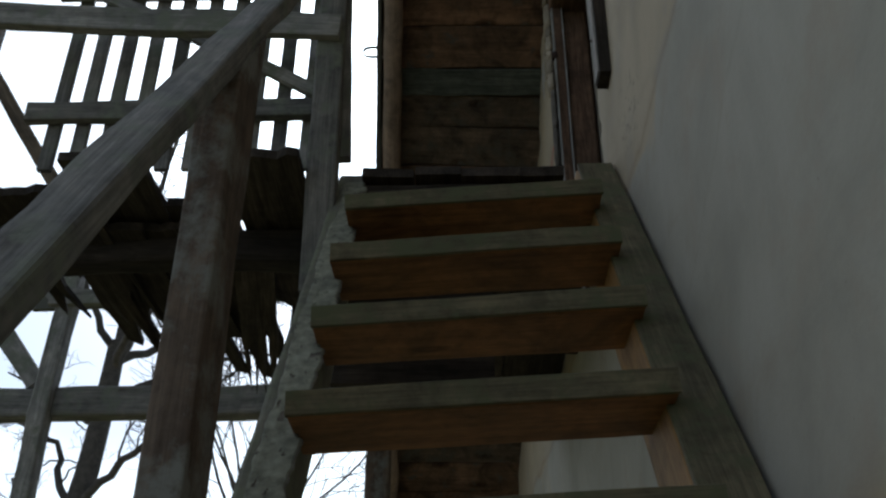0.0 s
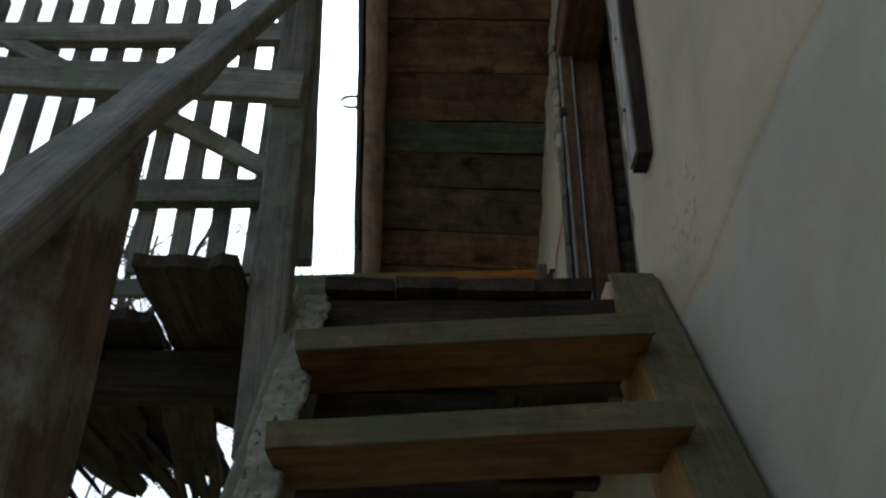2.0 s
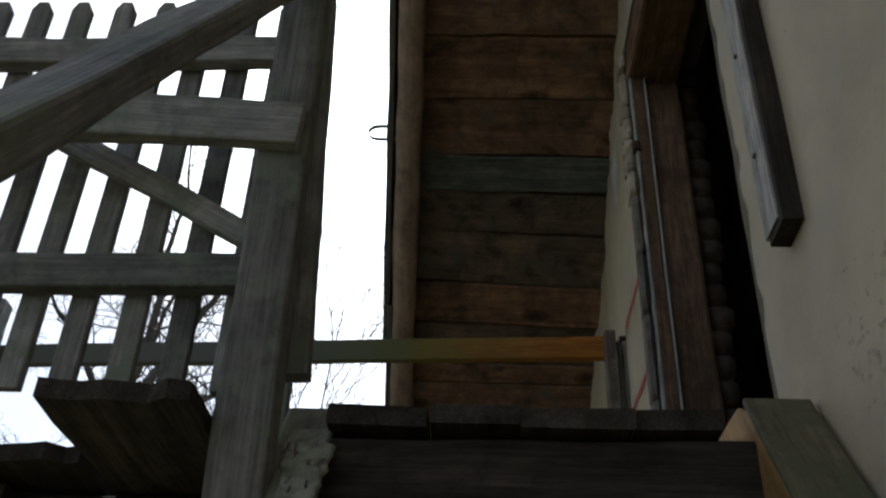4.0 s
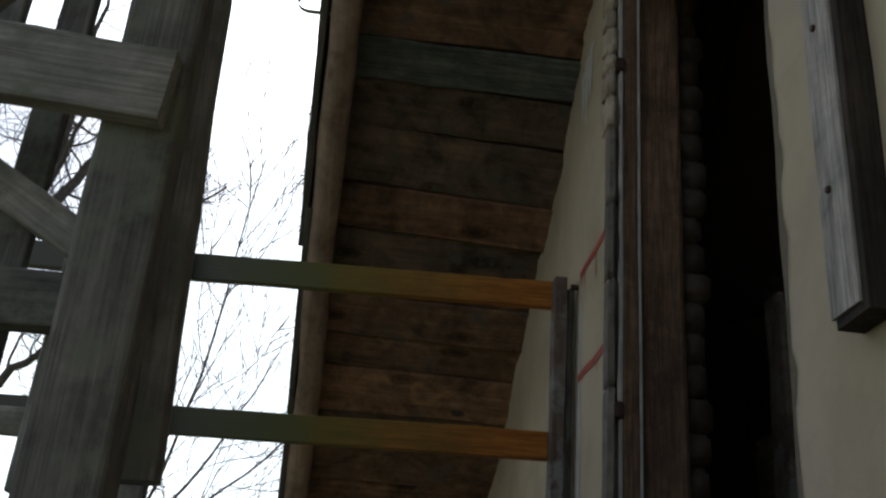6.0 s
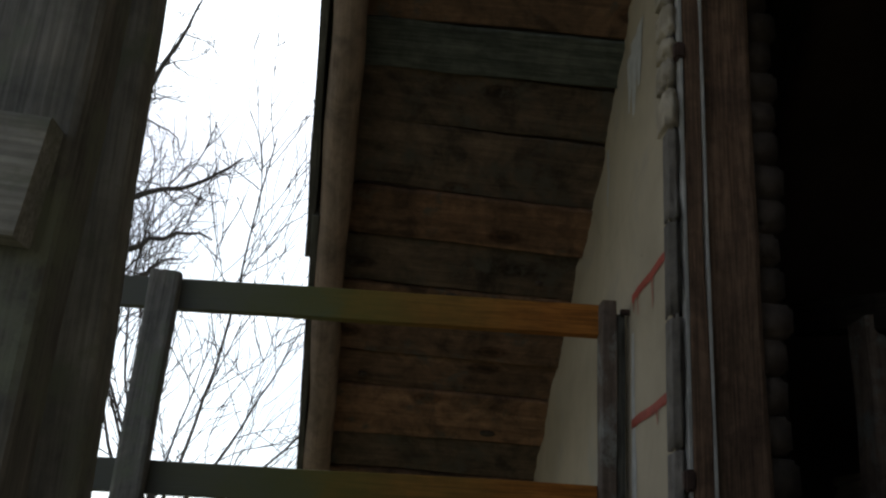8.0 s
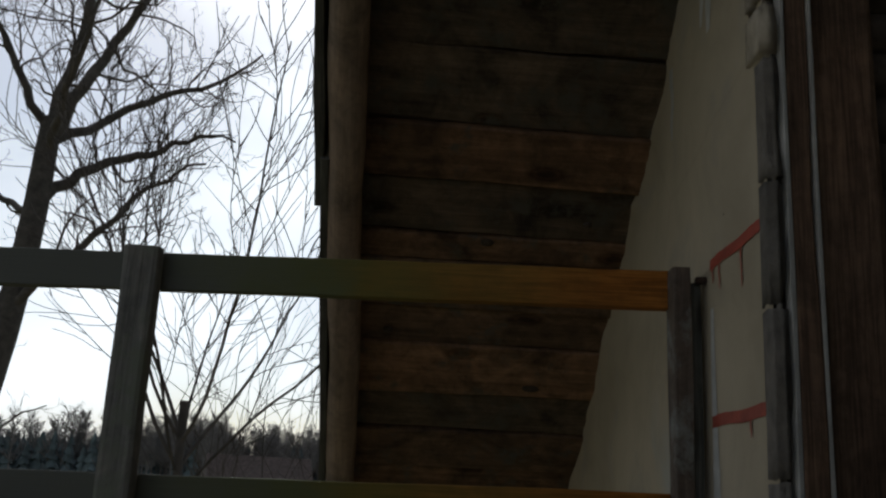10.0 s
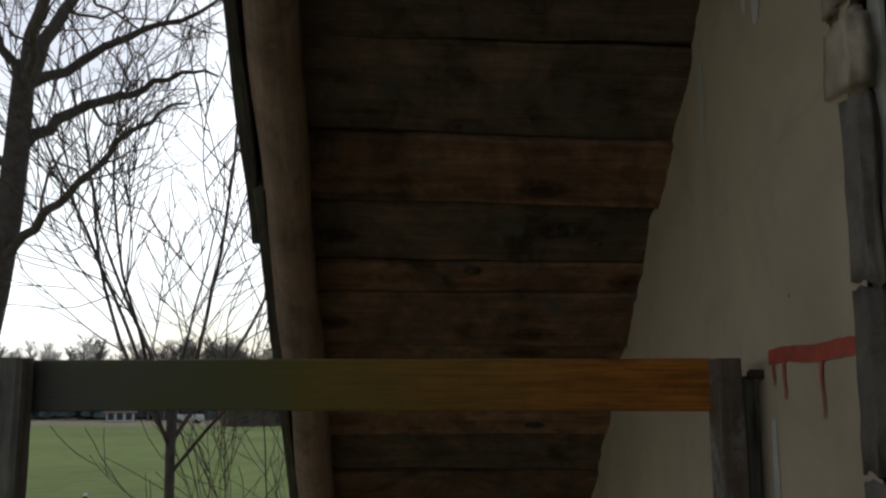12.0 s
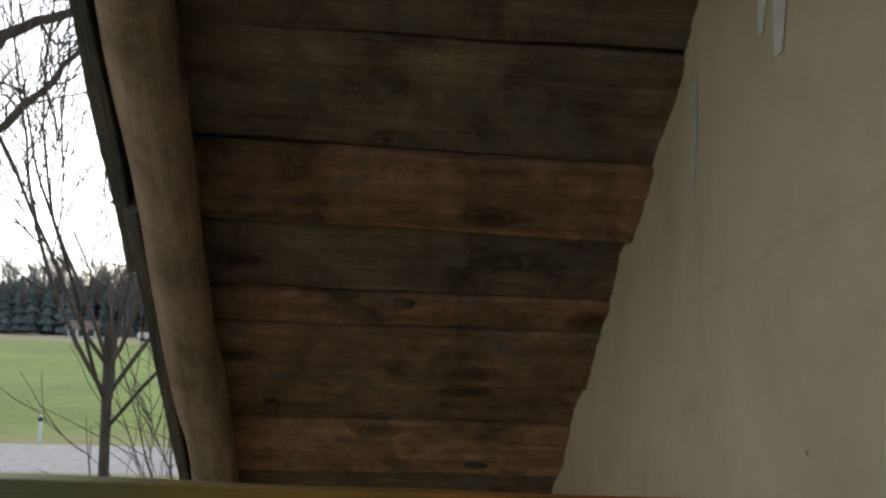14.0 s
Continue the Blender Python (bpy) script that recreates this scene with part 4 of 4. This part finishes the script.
def paint_marks():
    """Red brushed lines on the plaster with runs, and a whitewash run."""
    def ribbon(name, pts, width, mat, off, seed):
        verts, faces = [], []
        n = len(pts)
        for i, (y, z) in enumerate(pts):
            t = Vector((pts[min(i + 1, n - 1)][0] - pts[max(i - 1, 0)][0], pts[min(i + 1, n - 1)][1] - pts[max(i - 1, 0)][1], 0)).normalized()
            w = width(i / (n - 1)) * (1 + 0.2 * noise.noise(Vector((i * 0.7, seed, 0))))
            for sgn in (-1, 1):
                yy, zz = y - t.y * w / 2 * sgn, z + t.x * w / 2 * sgn
                verts.append((wall_x(yy, zz) - off, yy, zz))
        for i in range(n - 1):
            faces.append((2 * i, 2 * i + 1, 2 * i + 3, 2 * i + 2))
        return verts, faces

    for k, (z, drops) in enumerate(((4.362, ((3.84, 0.05), (3.70, 0.075), (3.885, 0.03))), (4.042, ((3.68, 0.03),)))):
        V, F = [], []
        sets = [ribbon("l", [(3.556 + 0.35 * i / 20, z + 0.0018 * math.sin(i * 0.5)) for i in range(21)], lambda s: 0.023, RED_PAINT, 0.0025, k)]
        for y, ln in drops:
            sets.append(ribbon("d", [(y + 0.002 * math.sin(i), z - 0.012 - ln * i / 6) for i in range(7)], lambda s: 0.009 * (1 - 0.5 * s), RED_PAINT, 0.003, y))
        for v, f in sets:
            o = len(V)
            V += v
            F += [tuple(i + o for i in q) for q in f]
        tagged(data_mesh("red_paint_line", V, F, RED_PAINT), "red brushed paint line with runs on pale plaster", "paint mark", "red lines on the plaster")
    for runs in (((3.895, 3.50, 4.27, 0.060),), ((4.232, 4.955, 4.765, 0.038),), ((3.95, 5.12, 4.93, 0.06), (3.89, 5.14, 4.89, 0.085), (3.83, 5.15, 4.95, 0.07))):
        V, F = [], []
        for y, za, zb, w0 in runs:
            v, f = ribbon("w", [(y + 0.003 * math.sin(i * 0.6), za + (zb - za) * i / 14) for i in range(15)], lambda s: w0 * (1 - 0.75 * s) + 0.004, WHITE_RUN, 0.0012 + 0.0006 * len(V) / 30, y)
            o = len(V)
            V += v
            F += [tuple(i + o for i in q) for q in f]
        tagged(data_mesh("whitewash_run", V, F, WHITE_RUN), "white runny paint stain on plaster", "paint mark", "whitewash runs")


paint_marks()


def attic_things():
    ob = timber("leaning_board", (1.16, 3.30, LANDING + 0.30), (1.16, 4.35, LANDING + 0.33), 0.035, 0.68, WOOD_PALE, None, wear=0.003)
    tagged(ob, "dusty pale board standing on edge in the dark attic", "board")
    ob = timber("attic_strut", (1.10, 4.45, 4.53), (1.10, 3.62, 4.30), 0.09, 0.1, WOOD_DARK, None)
    tagged(ob, "sloping dark timber strut inside the attic", "strut")
    ob = timber("attic_post", (1.10, 3.92, LANDING - 0.03), (1.10, 3.92, 4.36), 0.12, 0.12, WOOD_POST, None, up=(0, -1, 0))
    tagged(ob, "short timber post in the dark attic", "post")


attic_things()


# ---- trees ----
class Limbs:
    def __init__(self):
        self.v, self.f = [], []

    def tube(self, pts, r0, r1, sides):
        """A tapered tube along pts."""
        n = len(pts)
        base = len(self.v)
        prev = None
        for i, p in enumerate(pts):
            d = (pts[min(i + 1, n - 1)] - pts[max(i - 1, 0)]).normalized()
            a = d.orthogonal().normalized() if prev is None else (prev - d * prev.dot(d)).normalized()
            prev = a
            b2 = d.cross(a)
            r = r0 + (r1 - r0) * i / (n - 1)
            for k in range(sides):
                t = 2 * math.pi * k / sides
                self.v.append(tuple(p + (a * math.cos(t) + b2 * math.sin(t)) * r))
        for i in range(n - 1):
            for k in range(sides):
                q, s = base + i * sides + k, base + i * sides + (k + 1) % sides
                self.f.append((q, s, s + sides, q + sides))


def wander(rng, p, d, length, n, kink, lift):
    pts = [p.copy()]
    for i in range(n):
        d = (d + Vector((rng.uniform(-1, 1), rng.uniform(-1, 1), rng.uniform(-1, 1))) * kink + Vector((0, 0, lift))).normalized()
        pts.append(pts[-1] + d * length / n)
    return pts


def grow(rng, store, pts, r0, r1, depth, spread, lift, density, max_depth, min_len, kink=0.22, reach=1.0):
    sides = (7, 6, 5, 4, 3, 3)[min(depth, 5)]
    if depth == 1:
        store.append(Limbs())
        store[-1].tube(pts, r0, r1, sides)
    else:
        store[2].tube(pts, r0, r1, sides)
    if depth >= max_depth:
        return
    total = sum((b2 - a).length for a, b2 in zip(pts, pts[1:]))
    count = max(2, int(total * density[depth]))
    for c in range(count):
        s = 0.25 + 0.75 * (c + rng.random()) / count
        i = min(int(s * (len(pts) - 1)), len(pts) - 2)
        f = s * (len(pts) - 1) - i
        p = pts[i].lerp(pts[i + 1], f)
        d = (pts[i + 1] - pts[i]).normalized()
        side = d.orthogonal()
        side.rotate(Matrix.Rotation(rng.uniform(0, 2 * math.pi), 3, d))
        nd = (d + side * spread * rng.uniform(0.6, 1.2)).normalized()
        r = max(0.0048, (r0 + (r1 - r0) * s) * rng.uniform(0.26, 0.42))
        L = max(min_len, total * reach * rng.uniform(0.32, 0.6) * (1.15 - 0.5 * s))
        if depth >= 2:
            L = min(L, 1.15)
        grow(rng, store, wander(rng, p, nd, L, 8 if depth < 2 else 5, kink, lift), r, max(0.003, r * 0.3), depth + 1, spread, lift, density, max_depth, min_len, kink, reach)


def finish_tree(name, base, store, label, tw=TWIG):
    t = thing(name, base, label, "tree")
    if store[0].v:
        data_mesh("trunk", store[0].v, store[0].f, BARK, t, smooth=True)
    for limb in store[3:]:
        data_mesh("limb", limb.v, limb.f, BARK, t, smooth=True)
    data_mesh("crown", store[2].v, store[2].f, tw, t, "fine bare twigs", smooth=True)
    return t


def big_tree():
    rng = random.Random(7)
    store = [Limbs(), Limbs(), Limbs()]
    Y = 17.0
    V = lambda x, z, dy=0.0: Vector((x + 0.2, Y + dy, z))
    trunk = [V(-7.8, 0), V(-7.66, 2), V(-7.45, 4.2), V(-7.18, 5.9), V(-7.05, 7.0), V(-6.98, 8.1), V(-6.96, 9.0), V(-6.95, 9.6)]
    store[0].tube(trunk, 0.28, 0.17, 10)
    limbs = [
        ([V(-7.18, 6.2), V(-6.7, 6.75, -.2), V(-6.1, 7.2, -.4), V(-5.5, 7.75, -.5), V(-5.0, 8.3, -.6), V(-4.6, 8.55, -.6), V(-4.1, 8.7, -.7)], 0.13, 0.03),
        ([V(-6.9, 8.2), V(-6.5, 8.75, .3), V(-5.9, 9.1, .5), V(-5.2, 9.35, .6), V(-4.6, 9.65, .6), V(-4.0, 9.6, .7)], 0.15, 0.03),
        ([V(-6.88, 9.3), V(-6.5, 10.2), V(-6.2, 11.2, .3), V(-5.7, 12.2, .4), V(-5.2, 13.4, .4), V(-4.9, 14.6, .5)], 0.17, 0.03),
        ([V(-6.9, 9.4), V(-6.85, 10.5, .2), V(-6.7, 11.8, .2), V(-6.8, 13.2, .3), V(-6.6, 14.8, .3), V(-6.7, 16.2)], 0.17, 0.03),
        ([V(-6.92, 9.3), V(-7.3, 10.0, -.3), V(-7.7, 10.8, -.5), V(-8.3, 11.5, -.7), V(-8.9, 12.6, -.8)], 0.13, 0.03),
        ([V(-7.1, 8.0), V(-7.8, 8.3, .5), V(-8.6, 9.0, .8), V(-9.5, 9.4, 1.0)], 0.1, 0.03),
        ([V(-7.2, 6.3), V(-7.6, 6.8, .2), V(-7.9, 7.7, .4), V(-8.7, 8.1, .5), V(-9.6, 8.6, .6)], 0.12, 0.03),
        ([V(-6.9, 9.0), V(-6.4, 9.7, -1.0), V(-5.8, 10.3, -1.8), V(-5.3, 11.4, -2.4)], 0.12, 0.03),
        ([V(-6.9, 9.2), V(-6.4, 10.0, 1.0), V(-5.6, 10.8, 1.6), V(-4.7, 11.3, 2.0), V(-4.0, 12.0, 2.2)], 0.13, 0.03),
        ([V(-7.3, 3.2), V(-7.8, 4.3, .2), V(-8.1, 5.6, .3), V(-8.6, 7.0, .4)], 0.2, 0.05),
    ]
    for pts, r0, r1 in limbs:
        fine = []
        for a, b2 in zip(pts, pts[1:]):
            for k in range(3):
                j = 0.0 if k == 0 else 0.075
                fine.append(a.lerp(b2, k / 3) + Vector((rng.uniform(-j, j), rng.uniform(-j, j), rng.uniform(-j, j))))
        fine.append(pts[-1])
        grow(rng, store, fine, r0 * 0.74, r1 * 0.6, 1, 1.1, 0.04, (0, 3.2, 5.0, 5.5), 4, 0.18, 0.6, 0.78)
    finish_tree("bare_tree", (-7.35, Y, 0), store, "large bare deciduous tree with crooked dark branches")


def stem_tree(name, base, seed, stems, height, spread, label, r=0.05, fork=0.0, density=(2.2, 3.2, 3.6), tilt=0.35, lift=0.012):
    rng = random.Random(seed)
    store = [Limbs(), Limbs(), Limbs()]
    b = Vector(base)
    if fork:
        store[0].tube([b, b + Vector((0.03, 0, fork * 0.5)), b + Vector((0.0, 0, fork))], r * 2.2, r * 1.8, 8)
    for k in range(stems):
        a = 2 * math.pi * (k + rng.uniform(-0.2, 0.2)) / stems
        d = Vector((math.cos(a) * tilt, math.sin(a) * tilt, 1)).normalized()
        s0 = b + Vector((0, 0, fork * rng.uniform(0.80, 1.0))) if fork else b + Vector((math.cos(a) * 0.12, math.sin(a) * 0.12, 0))
        pts = wander(rng, s0, d, height * rng.uniform(0.7, 1.1), 14, 0.10, lift)
        grow(rng, store, pts, r * rng.uniform(0.7, 1.0), 0.006, 1, spread, 0.05, (0, *density), 3, 0.2, 0.17)
    finish_tree(name, base, store, label)


big_tree()
stem_tree("young_tree", (-2.18, 10.0, 0), 31, 8, 3.7, 0.6, "young bare tree with a fan of thin twiggy stems", 0.021, 4.5, (4.0, 5.0, 4.4), 0.78, 0.035)
stem_tree("bare_bush", (-1.75, 12.8, 0), 12, 5, 5.4, 0.6, "tall bare bush with thin tangled stems", 0.013, 0.0, (1.6, 3.6, 3.6), 0.24, 0.03)
stem_tree("low_bush", (-2.2, 11.5, 0), 45, 6, 3.0, 0.6, "low bare roadside bush", 0.012, 0.0, (1.2, 1.6, 1.6), 0.35)


# ---- far distance ----
def far_woods():
    rng = random.Random(77)
    V, F = [], []
    bare = Limbs()
    for i in range(1500):
        x = rng.uniform(-190, 30)
        y = rng.uniform(186, 235) + 0.06 * abs(x)
        if x > -42:
            y += 25
        h = rng.uniform(8.5, 12.5)
        if rng.random() < (0.85 if x < -60 else 0.28):
            o = len(V)
            tiers = 6
            for t in range(tiers):
                z0 = h * (0.06 + 0.9 * t / tiers)
                z1 = h * (0.06 + 0.9 * (t + 1.5) / tiers)
                r = (h * 0.17) * (1 - t / tiers) ** 0.8 + 0.3
                o = len(V)
                n = 9
                for k in range(n):
                    a = 2 * math.pi * k / n + t
                    rr = r * rng.uniform(0.65, 1.15)
                    V.append((x + rr * math.cos(a), y + rr * math.sin(a), z0 + rng.uniform(-0.4, 0.3)))
                V.append((x, y, min(z1, h)))
                for k in range(n):
                    F.append((o + k, o + (k + 1) % n, o + n))
        else:
            h *= 1.35
            b = Vector((x, y, 0))
            bare.tube([b, b + Vector((0, 0, h * 0.55)), b + Vector((rng.uniform(-.5, .5), 0, h))], 0.22, 0.03, 4)
            for k in range(46):
                z = h * rng.uniform(0.35, 0.95)
                a = rng.uniform(0, 2 * math.pi)
                L = (h - z * 0.7) * rng.uniform(0.2, 0.42)
                d = Vector((math.cos(a), math.sin(a), rng.uniform(0.5, 1.6))).normalized()
                p = b + Vector((0, 0, z))
                m = p + d * L * 0.5
                bare.tube([p, m, p + d * L + Vector((0, 0, 0.3))], 0.07, 0.03, 3)
                for q in range(3):
                    e = (d + Vector((rng.uniform(-1, 1), rng.uniform(-1, 1), rng.uniform(-.3, 1)))).normalized()
                    bare.tube([m, m + e * L * 0.5], 0.035, 0.025, 3)
    # the haze over both woods is only in their colours
    tagged(data_mesh("far_spruces", V, F, CONIFER_HAZY), "spruce wood beyond the field, coloured paler for haze", "trees", kind="stuff")
    tagged(data_mesh("far_bare_trees", bare.v, bare.f, TWIG_HAZY), "bare deciduous trees at the far field edge, coloured paler for haze", "trees", kind="stuff")


far_woods()


def house(loc, w, d, h, roof_h, wall_mat, label, rot=0.0):
    ob = thing("farmhouse", loc, label, "house")
    m = Matrix.Translation(loc) @ Matrix.Rotation(rot, 4, "Z")
    part("wall", box_bm(-w / 2, w / 2, -d / 2, d / 2, -0.3, h), wall_mat, ob, m=m)
    bm = bmesh.new()
    e = 0.5
    pts = [(-w / 2 - e, -d / 2 - e, h - 0.3), (w / 2 + e, -d / 2 - e, h - 0.3), (w / 2 + e, d / 2 + e, h - 0.3), (-w / 2 - e, d / 2 + e, h - 0.3), (-w / 2 - e, 0, h + roof_h), (w / 2 + e, 0, h + roof_h)]
    v = [bm.verts.new(p) for p in pts]
    for f in ((0, 1, 5, 4), (2, 3, 4, 5), (0, 4, 3), (1, 2, 5), (3, 2, 1, 0)):
        bm.faces.new([v[i] for i in f])
    part("roof", bm, TILE, ob, "dull red tiled roof", m=m)
    for k in range(3):
        x = -w / 2 + w * (k + 0.5) / 3
        part("window", box_bm(x - 0.5, x + 0.5, -d / 2 - 0.05, -d / 2 + 0.1, h * 0.35, h * 0.35 + 1.1, 0.02), GLASS_DARK, ob, m=m)
    return ob


house((-26.5, 152, -0.6), 15.0, 8.5, 3.2, 5.0, FAR_WALL, "old timber barn with a steep red roof", radians(20))
house((-57, 172, -0.3), 4.5, 4.0, 2.2, 1.2, FAR_WHITE, "small white house by the wood", radians(15))


def van():
    ob = thing("white_van", (-43, 165, 0), "white van parked at the field edge", "van")
    bm = box_bm(-2.3, 2.3, -0.9, 0.9, 0.4, 1.5, 0.15)
    part("body", bm, FAR_WHITE, ob, m=Matrix.Translation((-43, 165, 0)))
    part("cabin", box_bm(-1.6, 1.0, -0.8, 0.8, 1.45, 2.1, 0.2), GLASS_DARK, ob, m=Matrix.Translation((-43, 165, 0)))
    for sx in (-1.4, 1.4):
        for sy in (-0.85, 0.85):
            bm = bmesh.new()
            bmesh.ops.create_cone(bm, cap_ends=True, segments=16, radius1=0.36, radius2=0.36, depth=0.25, matrix=Matrix.Translation((sx - 43, sy + 165, 0.36)) @ Matrix.Rotation(radians(90), 4, "X"))
            part("wheel", bm, GLASS_DARK, ob)


van()


def marker_post():
    ob = thing("marker_post", (-12.6, 36.6, 0), "slim white roadside marker post", "post")
    loc = Matrix.Translation((-12.6, 36.6, 0))
    part("post", box_bm(-0.06, 0.06, -0.04, 0.04, -0.05, 1.0, 0.015), POST_WHITE, ob, m=loc)
    part("band", box_bm(-0.062, 0.062, -0.042, 0.042, 0.75, 0.9, 0.004), GLASS_DARK, ob, "dark band", m=loc)


marker_post()
